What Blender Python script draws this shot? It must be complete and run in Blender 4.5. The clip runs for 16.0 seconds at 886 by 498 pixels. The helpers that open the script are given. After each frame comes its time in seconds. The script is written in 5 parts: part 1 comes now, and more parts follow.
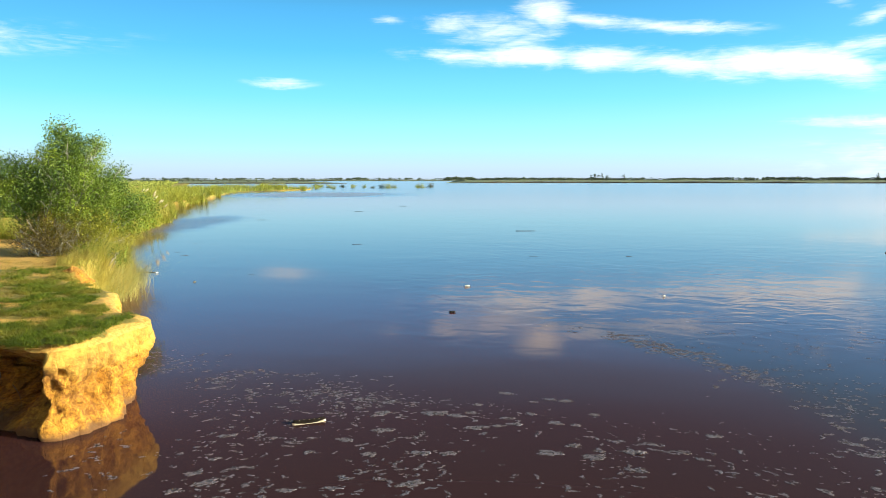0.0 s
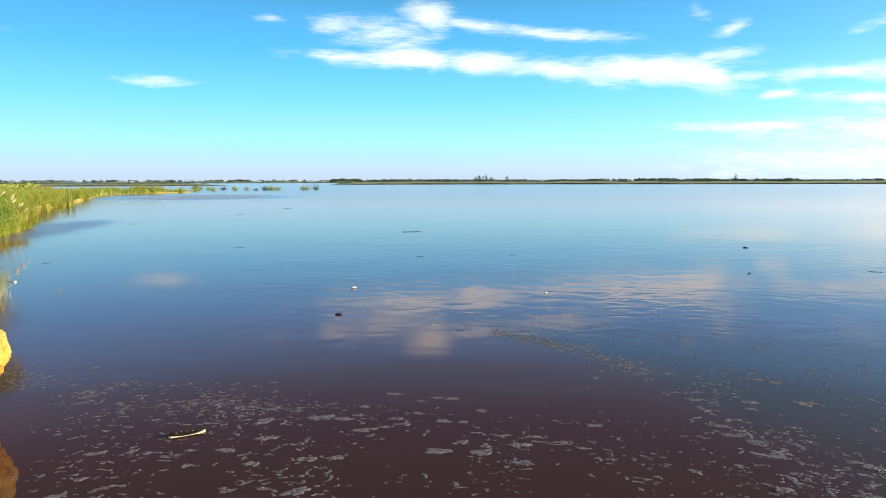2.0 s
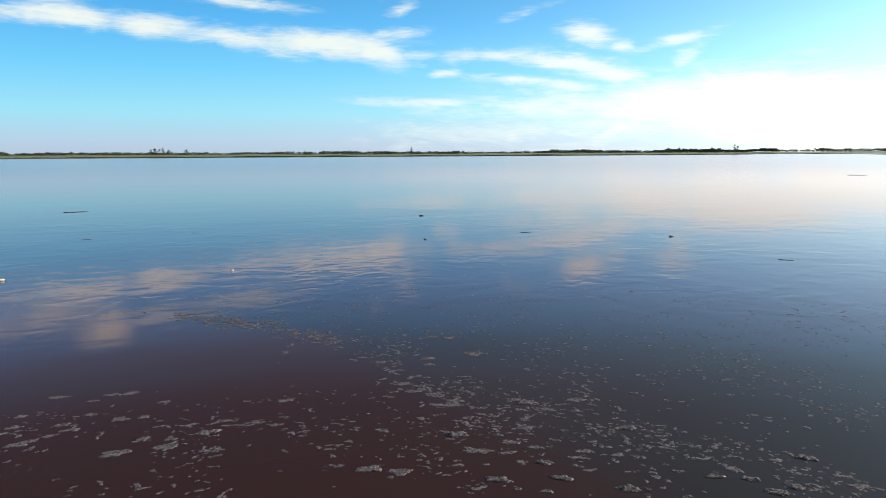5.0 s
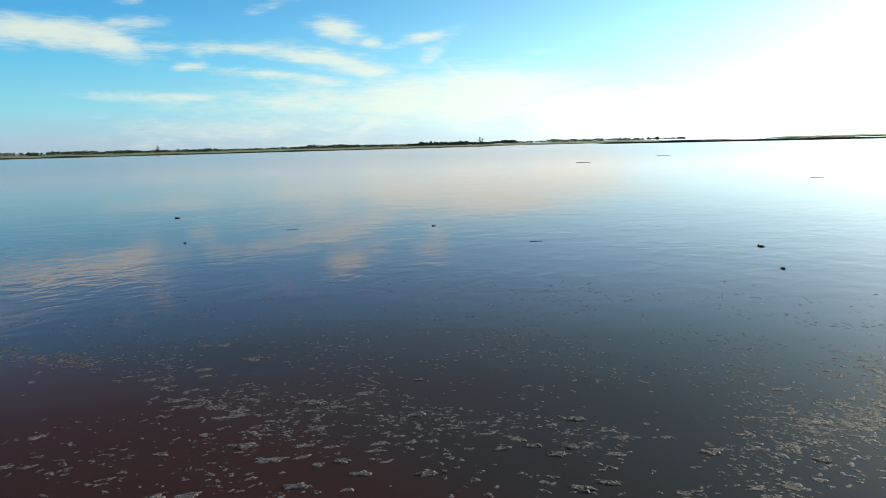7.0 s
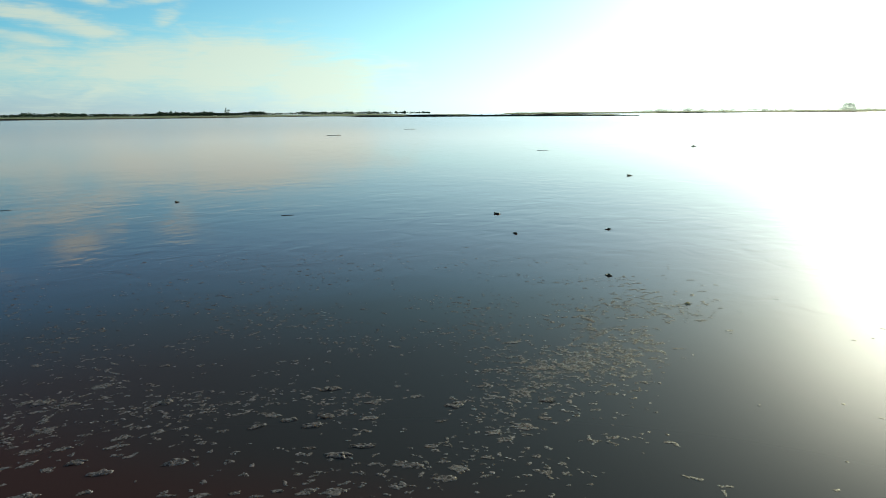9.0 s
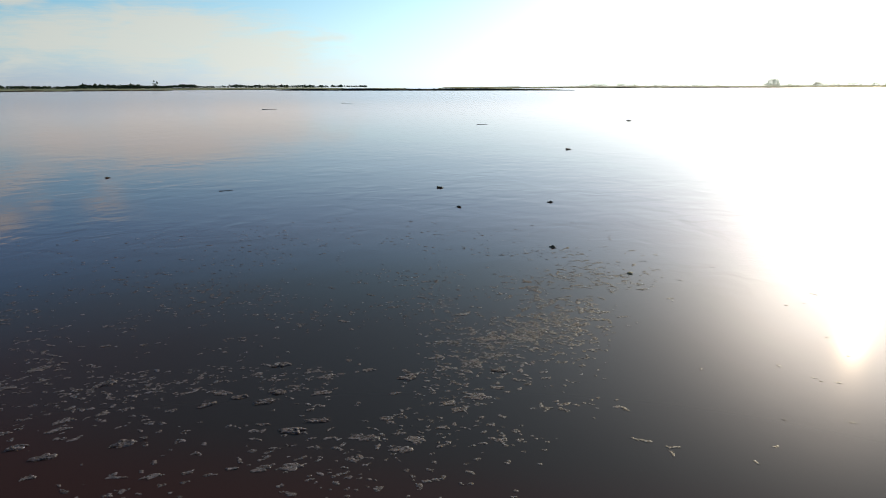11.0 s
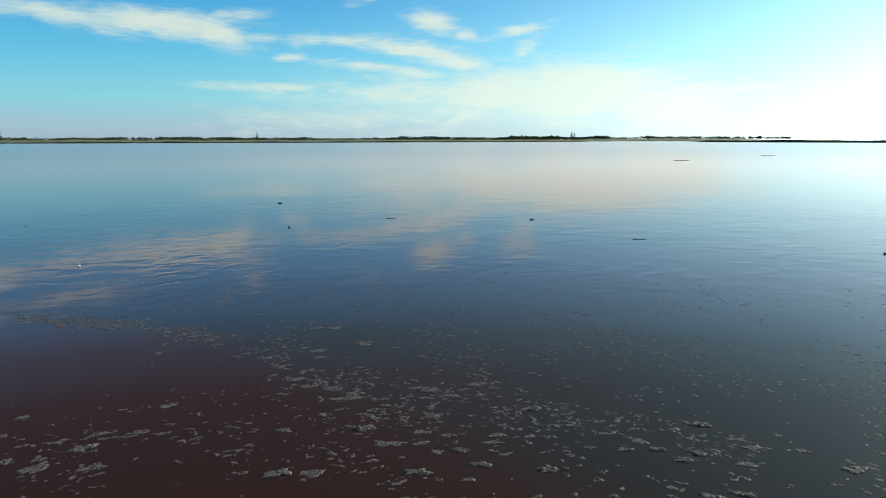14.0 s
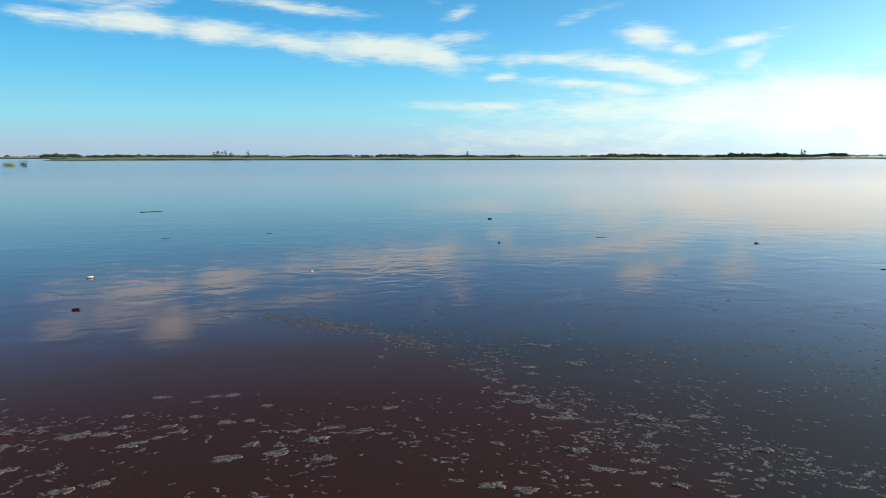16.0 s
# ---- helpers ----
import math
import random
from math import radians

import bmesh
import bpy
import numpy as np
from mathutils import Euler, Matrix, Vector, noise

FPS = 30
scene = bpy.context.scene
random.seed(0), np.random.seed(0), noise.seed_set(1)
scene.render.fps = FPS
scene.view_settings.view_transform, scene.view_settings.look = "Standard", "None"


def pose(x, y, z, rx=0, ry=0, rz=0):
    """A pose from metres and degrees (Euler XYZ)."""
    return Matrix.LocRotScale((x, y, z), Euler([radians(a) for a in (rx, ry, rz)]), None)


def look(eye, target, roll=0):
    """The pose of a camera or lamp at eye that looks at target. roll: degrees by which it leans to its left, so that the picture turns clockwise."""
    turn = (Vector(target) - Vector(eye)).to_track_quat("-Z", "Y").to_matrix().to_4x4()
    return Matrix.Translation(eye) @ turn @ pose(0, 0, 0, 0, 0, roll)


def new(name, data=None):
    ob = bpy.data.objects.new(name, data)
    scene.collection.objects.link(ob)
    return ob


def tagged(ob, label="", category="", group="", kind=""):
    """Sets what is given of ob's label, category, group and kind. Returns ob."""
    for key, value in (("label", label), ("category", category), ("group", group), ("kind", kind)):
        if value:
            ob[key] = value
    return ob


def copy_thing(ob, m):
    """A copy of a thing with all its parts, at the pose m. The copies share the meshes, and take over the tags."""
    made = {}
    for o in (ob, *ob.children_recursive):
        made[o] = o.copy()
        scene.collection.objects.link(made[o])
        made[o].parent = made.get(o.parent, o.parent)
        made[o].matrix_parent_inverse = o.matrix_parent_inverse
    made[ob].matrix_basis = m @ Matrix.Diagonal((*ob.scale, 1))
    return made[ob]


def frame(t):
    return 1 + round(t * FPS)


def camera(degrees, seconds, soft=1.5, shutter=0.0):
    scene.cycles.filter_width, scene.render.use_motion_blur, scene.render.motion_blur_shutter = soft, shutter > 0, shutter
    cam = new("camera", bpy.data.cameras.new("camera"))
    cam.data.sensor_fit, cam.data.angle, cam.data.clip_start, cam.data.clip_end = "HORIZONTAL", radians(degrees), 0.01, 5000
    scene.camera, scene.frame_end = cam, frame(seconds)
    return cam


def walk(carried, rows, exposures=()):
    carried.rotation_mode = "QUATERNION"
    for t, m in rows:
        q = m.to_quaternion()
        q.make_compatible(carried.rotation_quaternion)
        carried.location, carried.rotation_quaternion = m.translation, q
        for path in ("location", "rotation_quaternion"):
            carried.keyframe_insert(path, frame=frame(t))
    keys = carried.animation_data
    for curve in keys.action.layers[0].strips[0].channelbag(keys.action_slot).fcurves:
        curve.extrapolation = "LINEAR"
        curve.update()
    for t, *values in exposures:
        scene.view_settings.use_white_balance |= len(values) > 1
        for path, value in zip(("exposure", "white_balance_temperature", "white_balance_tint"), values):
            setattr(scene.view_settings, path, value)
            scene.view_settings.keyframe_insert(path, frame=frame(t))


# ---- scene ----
from mathutils import geometry

# ---------------- camera and walk ----------------
cam = camera(63.4, 16.0, soft=0.85)
PATH = [
    (0, 0.000, -0.000, 2.350, -0.00, -5.50, 0.02),
    (0.5, 0.004, -0.012, 2.343, -0.96, -6.15, -0.41),
    (1, 0.013, 0.023, 2.338, -3.56, -5.75, -0.11),
    (1.5, 0.021, 0.040, 2.343, -6.69, -5.26, 0.11),
    (2, 0.032, 0.049, 2.324, -8.99, -5.37, -0.11),
    (2.5, 0.059, 0.049, 2.314, -11.86, -5.59, -0.07),
    (3, 0.081, 0.034, 2.320, -15.69, -5.59, -0.06),
    (3.5, 0.100, 0.018, 2.313, -20.08, -5.79, -0.16),
    (4, 0.130, 0.023, 2.315, -24.99, -6.41, -0.06),
    (4.2, 0.141, 0.015, 2.318, -26.78, -6.72, -0.33),
    (6.3, 0.040, 0.228, 2.337, -45.82, -8.06, -0.80),
    (6.5, 0.048, 0.234, 2.334, -48.00, -8.18, -1.41),
    (7, 0.070, 0.240, 2.318, -52.40, -8.23, -1.43),
    (7.5, 0.098, 0.229, 2.310, -57.04, -8.81, -1.43),
    (8, 0.082, 0.200, 2.314, -62.01, -8.87, -0.85),
    (8.5, 0.081, 0.204, 2.314, -67.19, -10.00, -0.72),
    (9, 0.067, 0.177, 2.319, -71.99, -10.69, -0.50),
    (9.2, 0.061, 0.197, 2.317, -74.17, -10.99, -0.15),
    (9.7, 0.065, 0.215, 2.308, -77.70, -11.55, -0.15),
    (10.25, 0.06, 0.24, 2.300, -79.30, -12.15, -0.15),
    (10.8, 0.055, 0.262, 2.295, -78.00, -12.50, -0.20),
    (11.3, 0.044, 0.283, 2.297, -74.82, -12.48, -0.19),
    (11.5, 0.016, 0.288, 2.307, -73.21, -11.78, -0.09),
    (12, -0.002, 0.325, 2.321, -69.21, -10.85, 0.11),
    (12.5, -0.018, 0.367, 2.298, -64.93, -10.10, 0.27),
    (13, -0.042, 0.428, 2.288, -58.06, -9.51, 0.54),
    (13.5, -0.070, 0.475, 2.287, -51.49, -9.18, 0.17),
    (14, -0.083, 0.518, 2.287, -45.49, -8.67, -0.08),
    (14.5, -0.105, 0.544, 2.281, -40.14, -7.65, -0.23),
    (15, -0.145, 0.555, 2.284, -35.89, -7.40, -0.23),
    (15.5, -0.183, 0.588, 2.278, -32.38, -7.42, 0.19),
    (16, -0.182, 0.613, 2.287, -29.20, -7.29, -0.03),
]


def cam_pose(x, y, z, yaw, pitch, roll):
    y_, p_ = radians(yaw), radians(pitch)
    ahead = (-math.sin(y_) * math.cos(p_), math.cos(y_) * math.cos(p_), math.sin(p_))
    return look((x, y, z), (x + ahead[0], y + ahead[1], z + ahead[2]), roll)


EXPOSURES = [(0.0, 1.06, 6800, 0), (2.5, 0.93, 6800, 3), (4.0, 0.72, 6750, 4), (6.5, 0.45, 6600, -2), (9.0, 0.0, 6600, -14),
             (11.5, -0.2, 6750, 8), (12.2, -0.13, 6700, -2), (13.0, 0.04, 6650, -9), (14.5, 0.37, 6500, -8), (16.0, 0.48, 6550, -2)]
walk(cam, [(t, cam_pose(*row)) for t, *row in PATH], EXPOSURES)

# ---------------- sky, clouds and sun ----------------
SUN_BEARING, SUN_HEIGHT = 108.0, 15.0     # clockwise from +y, degrees
sb, sh = radians(SUN_BEARING), radians(SUN_HEIGHT)
SUN_DIR = Vector((math.sin(sb) * math.cos(sh), math.cos(sb) * math.cos(sh), math.sin(sh)))

sun_data = bpy.data.lights.new("sun", "SUN")
sun_data.energy, sun_data.angle, sun_data.color = 5.0, radians(0.6), (1.0, 0.84, 0.56)
sun = new("sun", sun_data)
sun.matrix_world = look(SUN_DIR * 50, (0, 0, 0))


class Nodes:
    """Short forms for building a node tree."""

    def __init__(self, tree):
        self.tree = tree
        tree.nodes.clear()

    def add(self, kind, **props):
        node = self.tree.nodes.new(kind)
        for key, value in props.items():
            if key == "operation":
                node.operation = value
            elif key == "data_type":
                node.data_type = value
            elif key == "blend_type":
                node.blend_type = value
            elif key == "noise_dimensions":
                node.noise_dimensions = value
        return node

    def plug(self, value, socket):
        if isinstance(value, bpy.types.NodeSocket):
            self.tree.links.new(value, socket)
        elif value is not None:
            socket.default_value = value

    def math(self, op, a, b=None, c=None, clamp=False):
        node = self.add("ShaderNodeMath", operation=op)
        node.use_clamp = clamp
        for socket, value in zip(node.inputs, (a, b, c)):
            self.plug(value, socket)
        return node.outputs[0]

    def vmath(self, op, a, b=None):
        node = self.add("ShaderNodeVectorMath", operation=op)
        self.plug(a, node.inputs[0])
        self.plug(b, node.inputs[1])
        return node.outputs["Value"] if op in ("DOT_PRODUCT", "LENGTH") else node.outputs["Vector"]

    def noise(self, vector, scale, detail=4.0, rough=0.55, distortion=0.0):
        node = self.add("ShaderNodeTexNoise")
        self.plug(vector, node.inputs["Vector"])
        node.inputs["Scale"].default_value = scale
        node.inputs["Detail"].default_value = detail
        node.inputs["Roughness"].default_value = rough
        node.inputs["Distortion"].default_value = distortion
        return node.outputs["Fac"]

    def ramp(self, fac, stops, smooth=False):
        node = self.add("ShaderNodeValToRGB")
        if smooth:
            node.color_ramp.interpolation = "EASE"
        while len(node.color_ramp.elements) < len(stops):
            node.color_ramp.elements.new(0.5)
        for element, (at, colour) in zip(node.color_ramp.elements, stops):
            element.position = at
            element.color = (*colour, 1) if len(colour) == 3 else colour
        self.plug(fac, node.inputs[0])
        return node.outputs[0]

    def span(self, value, lo, hi, out_lo=0.0, out_hi=1.0, smooth=True):
        node = self.add("ShaderNodeMapRange")
        node.interpolation_type = "SMOOTHSTEP" if smooth else "LINEAR"
        self.plug(value, node.inputs["Value"])
        for key, number in (("From Min", lo), ("From Max", hi), ("To Min", out_lo), ("To Max", out_hi)):
            self.plug(number, node.inputs[key])
        return node.outputs["Result"]

    def mix(self, fac, a, b, blend="MIX"):
        node = self.add("ShaderNodeMix", data_type="RGBA", blend_type=blend)
        self.plug(fac, node.inputs[0])
        for value, socket in ((a, node.inputs[6]), (b, node.inputs[7])):
            self.plug((*value, 1) if isinstance(value, tuple) and len(value) == 3 else value, socket)
        return node.outputs[2]

    def mapping(self, vector, scale=(1, 1, 1), rotation=(0, 0, 0), location=(0, 0, 0)):
        node = self.add("ShaderNodeMapping")
        self.plug(vector, node.inputs["Vector"])
        node.inputs["Scale"].default_value = scale
        node.inputs["Rotation"].default_value = rotation
        node.inputs["Location"].default_value = location
        return node.outputs[0]

    def bump(self, height, strength, distance, normal=None):
        node = self.add("ShaderNodeBump")
        self.plug(strength, node.inputs["Strength"])
        node.inputs["Distance"].default_value = distance
        self.plug(height, node.inputs["Height"])
        self.plug(normal, node.inputs["Normal"])
        return node.outputs[0]


world = bpy.data.worlds.new("world")
scene.world = world
world.use_nodes = True
W = Nodes(world.node_tree)
direction = W.add("ShaderNodeTexCoord").outputs["Generated"]
xyz = W.add("ShaderNodeSeparateXYZ")
W.plug(direction, xyz.inputs[0])
height = W.math("MULTIPLY", W.math("ARCSINE", xyz.outputs[2]), 57.2958)
bearing = W.math("MULTIPLY", W.math("ARCTAN2", xyz.outputs[0], xyz.outputs[1]), 57.2958)
SKY_STOPS = [(0.0, (0.55, 0.65, 0.87)), (0.012, (0.55, 0.73, 0.97)), (0.035, (0.39, 0.86, 1.13)), (0.07, (0.20, 0.71, 1.17)), (0.11, (0.10, 0.515, 1.08)),
             (0.145, (0.075, 0.40, 0.84)), (0.17, (0.065, 0.24, 0.45)), (0.21, (0.06, 0.095, 0.19)), (0.32, (0.05, 0.055, 0.085)), (1.0, (0.035, 0.04, 0.06))]
air = W.ramp(W.math("DIVIDE", height, 90.0, clamp=True), SKY_STOPS)
nishita = W.add("ShaderNodeTexSky")
nishita.sky_type = "NISHITA"
nishita.sun_disc = False
nishita.sun_elevation, nishita.sun_rotation = radians(SUN_HEIGHT), radians(SUN_BEARING)
nishita.dust_density = 2.0
air = W.mix(1.0, air, W.mix(1.0, nishita.outputs[0], (0.012, 0.012, 0.012), "MULTIPLY"), "ADD")
# glow of the haze round the sun
off_sun = W.math("MULTIPLY", W.math("ARCCOSINE", W.vmath("DOT_PRODUCT", direction, tuple(SUN_DIR))), 57.2958)


def bell(value, width):
    return W.math("EXPONENT", W.math("MULTIPLY", W.math("POWER", W.math("DIVIDE", value, width), 2.0), -1.0))


veil = W.math("MULTIPLY", bell(W.math("SUBTRACT", bearing, SUN_BEARING), 43.0), bell(height, 10.0))
glow = W.math("ADD", W.math("MULTIPLY", bell(off_sun, 16.0), 3.2), W.math("MULTIPLY", bell(off_sun, 8.0), 11.0))
glow = W.math("ADD", glow, W.math("MULTIPLY", veil, 1.75))
air = W.mix(1.0, air, W.mix(1.0, (1.0, 0.97, 0.86), glow, "MULTIPLY"), "ADD")
air = W.mix(1.0, air, W.mix(1.0, (0.48, 0.80, 0.98), W.math("MULTIPLY", bell(off_sun, 39.0), 1.4), "MULTIPLY"), "ADD")
# clouds: bearing, height, half length, half thickness, slope, density
CLOUDS_AHEAD = [
    (-12.4, 7.33, 2.0, 0.32, 0.0, 0.9), (-4.2, 12.2, 1.6, 0.25, 0.0, 0.5), (1.5, 9.65, 4.0, 0.40, 0.0, 0.9), (6.5, 9.45, 4.0, 0.65, -0.02, 1.2),
    (12.5, 9.2, 4.5, 0.6, -0.05, 1.1), (18.0, 8.55, 4.0, 0.6, -0.10, 1.0), (24.5, 8.3, 5.0, 0.8, -0.03, 1.3), (28.5, 7.9, 2.6, 0.9, -0.25, 1.2),
    (29.5, 9.0, 2.5, 0.4, 0.12, 0.7), (1.0, 11.9, 2.2, 0.6, 0.0, 0.7), (4.5, 11.4, 3.5, 0.9, 0.05, 0.75), (8.0, 12.5, 1.8, 0.8, -0.15, 1.1),
    (6.5, 10.7, 2.5, 0.6, 0.3, 0.7), (11.5, 11.9, 3.0, 0.4, -0.15, 0.9),
]
CLOUDS_MIDDLE = [
    (17.8, 11.15, 4.2, 0.38, -0.10, 0.95), (28.3, 12.3, 1.0, 0.5, -0.4, 0.5), (30.5, 11.0, 1.0, 0.4, 0.3, 0.7), (29.0, 4.0, 3.5, 0.30, -0.01, 0.7),
    (33.0, 3.95, 3.0, 0.32, -0.02, 0.8), (39.5, 3.65, 4.5, 0.35, -0.03, 0.7), (31.5, 7.5, 2.2, 0.35, -0.02, 0.9), (34.8, 7.35, 2.5, 0.45, 0.0, 0.8),
    (33.6, 6.15, 1.1, 0.3, 0.0, 0.8), (38.5, 7.5, 2.8, 0.45, 0.05, 0.9), (42.0, 7.0, 4.0, 0.5, -0.13, 1.1), (46.0, 6.2, 3.0, 0.65, -0.22, 1.2),
]
CLOUDS_SUNWARD = [
    (39.5, 5.6, 3.5, 0.35, -0.08, 0.9), (43.5, 5.1, 3.5, 0.4, -0.10, 0.8), (44.6, 8.9, 1.7, 0.75, -0.10, 1.2), (47.0, 7.95, 1.0, 0.35, 0.0, 0.9),
    (39.8, 10.6, 2.0, 0.3, 0.25, 0.5), (51.0, 8.15, 2.6, 0.35, 0.22, 0.8), (51.9, 7.0, 0.8, 0.7, 0.5, 0.8), (43.0, 3.3, 9.0, 1.5, 0.02, 0.8),
    (50.0, 3.6, 7.0, 1.7, 0.05, 1.2), (56.5, 3.6, 6.5, 2.0, 0.0, 1.4), (62.0, 2.6, 6.0, 2.0, -0.10, 1.3), (68.0, 3.65, 2.2, 0.35, 0.02, 0.8), (40.0, 1.5, 12.0, 1.4, 0.0, 0.5),
]
CLOUDS_BEHIND = [
    (-150.0, 12.0, 25.0, 2.0, 0.0, 0.7), (-75.0, 14.0, 14.0, 1.6, 0.1, 0.8), (-40.0, 9.0, 12.0, 1.0, 0.05, 0.6), (160.0, 18.0, 20.0, 2.0, 0.0, 0.8),
]
cloud_place = W.add("ShaderNodeCombineXYZ")
W.plug(W.math("MULTIPLY", bearing, 0.35), cloud_place.inputs[0])
W.plug(height, cloud_place.inputs[1])
drift_b = W.math("MULTIPLY", W.math("SUBTRACT", W.noise(cloud_place.outputs[0], 0.55, 3.0), 0.5), 2.6)
drift_h = W.math("MULTIPLY", W.math("SUBTRACT", W.noise(W.mapping(cloud_place.outputs[0], location=(37, 11, 5)), 0.8, 4.0), 0.5), 0.8)
warped_b, warped_h = W.math("ADD", bearing, drift_b), W.math("ADD", height, drift_h)
cloud_sum = None
for b0, h0, half_b, half_h, slope, dense in CLOUDS_AHEAD + CLOUDS_MIDDLE + CLOUDS_SUNWARD + CLOUDS_BEHIND:
    db = W.math("SUBTRACT", warped_b, b0)
    dh = W.math("SUBTRACT", warped_h, W.math("MULTIPLY_ADD", db, slope, h0))
    q = W.math("ADD", W.math("POWER", W.math("ABSOLUTE", W.math("DIVIDE", db, half_b * 1.1)), 2.0),
               W.math("POWER", W.math("ABSOLUTE", W.math("DIVIDE", dh, half_h * 1.2)), 2.0))
    puff = W.math("MULTIPLY", W.math("EXPONENT", W.math("MULTIPLY", q, -1.0)), dense)
    cloud_sum = puff if cloud_sum is None else W.math("MAXIMUM", cloud_sum, puff)
spot = W.add("ShaderNodeCombineXYZ")
W.plug(W.math("MULTIPLY", bearing, 0.30), spot.inputs[0])
W.plug(W.math("MULTIPLY", height, 1.0), spot.inputs[1])
wisps = W.math("ADD", W.math("MULTIPLY", W.noise(spot.outputs[0], 0.9, 6.0, 0.58, 0.7), 0.65), W.math("MULTIPLY", W.noise(W.mapping(spot.outputs[0], (0.8, 2.6, 1.0), (0, 0, 0.2)), 1.7, 5.0, 0.6, 1.0), 0.35))
cover = W.span(W.math("ADD", cloud_sum, W.math("MULTIPLY", W.math("SUBTRACT", wisps, 0.5), 2.1)), 0.02, 1.25)
cover = W.math("MULTIPLY", cover, W.span(cloud_sum, 0.03, 0.25))
cover = W.math("MULTIPLY", cover, 0.92)
cloud_white = W.mix(1.0, (1.10, 1.13, 1.11), W.mix(1.0, (0.96, 1.0, 0.93), W.math("MULTIPLY", glow, 0.85), "MULTIPLY"), "ADD")
sky = W.mix(cover, air, cloud_white)
back = W.add("ShaderNodeBackground")
W.plug(sky, back.inputs["Color"])
back.inputs["Strength"].default_value = 0.56
W.plug(back.outputs[0], W.add("ShaderNodeOutputWorld").inputs["Surface"])


# ---------------- materials ----------------
def material(name):
    mat = bpy.data.materials.new(name)
    mat.use_nodes = True
    n = Nodes(mat.node_tree)
    shader = n.add("ShaderNodeBsdfPrincipled")
    n.plug(shader.outputs[0], n.add("ShaderNodeOutputMaterial").inputs["Surface"])
    return mat, n, shader


def leafy(name, dark, light, dry, rough=0.6, through_light=0.35):
    """Blades and leaves: colour by piece and by a broad noise, with some light shining through."""
    mat, n, shader = material(name)
    geo = n.add("ShaderNodeNewGeometry")
    place = geo.outputs["Position"]
    tone = n.mix(geo.outputs["Random Per Island"], dark, light)
    patch = n.span(n.noise(place, 1.3, 3.0), 0.42, 0.68)
    n.plug(n.mix(n.math("MULTIPLY", patch, 0.75), tone, dry), shader.inputs["Base Color"])
    shader.inputs["Roughness"].default_value = rough
    shader.inputs["Specular IOR Level"].default_value = 0.25
    glass = n.add("ShaderNodeBsdfTranslucent")
    n.plug(n.mix(0.5, tone, light), glass.inputs["Color"])
    both = n.add("ShaderNodeMixShader")
    both.inputs[0].default_value = through_light
    n.plug(shader.outputs[0], both.inputs[1])
    n.plug(glass.outputs[0], both.inputs[2])
    for node in n.tree.nodes:
        if node.type == "OUTPUT_MATERIAL":
            n.plug(both.outputs[0], node.inputs["Surface"])
    return mat


def rough_stuff(name, colours, scale, rough=0.9, bump=0.4, distance=0.01, fine=6.0):
    """An uneven natural surface with blotches, grain and relief."""
    mat, n, shader = material(name)
    place = n.add("ShaderNodeTexCoord").outputs["Object"]
    blotch = n.noise(place, scale, 5.0, 0.6)
    grain = n.noise(place, scale * fine, 6.0, 0.65)
    base = n.ramp(n.math("ADD", n.math("MULTIPLY", blotch, 0.65), n.math("MULTIPLY", grain, 0.35)),
                  [(0.30 + 0.4 * i / (len(colours) - 1), c) for i, c in enumerate(colours)])
    n.plug(base, shader.inputs["Base Color"])
    shader.inputs["Roughness"].default_value = rough
    n.plug(n.bump(grain, bump, distance), shader.inputs["Normal"])
    return mat


# muddy river water
water_mat, n, shader = material("muddy_water")
place = n.add("ShaderNodeNewGeometry").outputs["Position"]
silt = n.noise(place, 0.16, 4.0, 0.6, 0.5)
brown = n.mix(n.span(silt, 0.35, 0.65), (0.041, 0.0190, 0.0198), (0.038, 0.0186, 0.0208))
# redder from 5.5 to 12 m out, painted against the mirrored sky's blue
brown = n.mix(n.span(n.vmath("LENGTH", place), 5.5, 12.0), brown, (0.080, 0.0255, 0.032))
flat = n.add("ShaderNodeSeparateXYZ")
n.plug(place, flat.inputs[0])
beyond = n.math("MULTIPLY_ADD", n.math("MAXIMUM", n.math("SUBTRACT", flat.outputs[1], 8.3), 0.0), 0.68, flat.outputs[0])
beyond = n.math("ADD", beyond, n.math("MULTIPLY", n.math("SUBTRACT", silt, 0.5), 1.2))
silt_sky_tone = n.mix(n.math("MULTIPLY", n.span(beyond, 3.3, 4.3), n.span(n.vmath("LENGTH", place), 8.0, 13.0, 1.0, 0.3)), brown, n.mix(n.span(flat.outputs[1], 2.5, 6.0), (0.026, 0.022, 0.027), (0.042, 0.029, 0.037)))
open_water = n.vmath("LENGTH", place)
gloss_rough = n.span(open_water, 4.0, 170.0, 0.05, 0.15)
turned = n.mapping(place, (1.0, 1.0, 1.0), (0, 0, radians(14)))
ripple = n.noise(n.mapping(turned, (0.9, 1.15, 1.0)), 1.5, 2.5, 0.45, 0.7)
swell = n.noise(n.mapping(turned, (0.5, 1.0, 1.0)), 0.5, 2.0, 0.5)
calm = n.span(n.noise(place, 0.09, 2.0, 0.5), 0.38, 0.62, 0.25, 1.0)
away = n.vmath("LENGTH", place)
patchy = n.span(n.noise(place, 0.22, 3.0, 0.5), 0.40, 0.60, 0.35, 1.1)
windy = n.math("MULTIPLY", n.math("MULTIPLY", n.span(n.math("ADD", away, n.math("MULTIPLY", silt, 5.0)), 10.8, 15.2, 0.05, 1.25), n.span(away, 20.0, 40.0, 1.0, 0.15)), n.math("ADD", n.math("MULTIPLY", patchy, 0.8), n.math("MULTIPLY", calm, 0.2)))
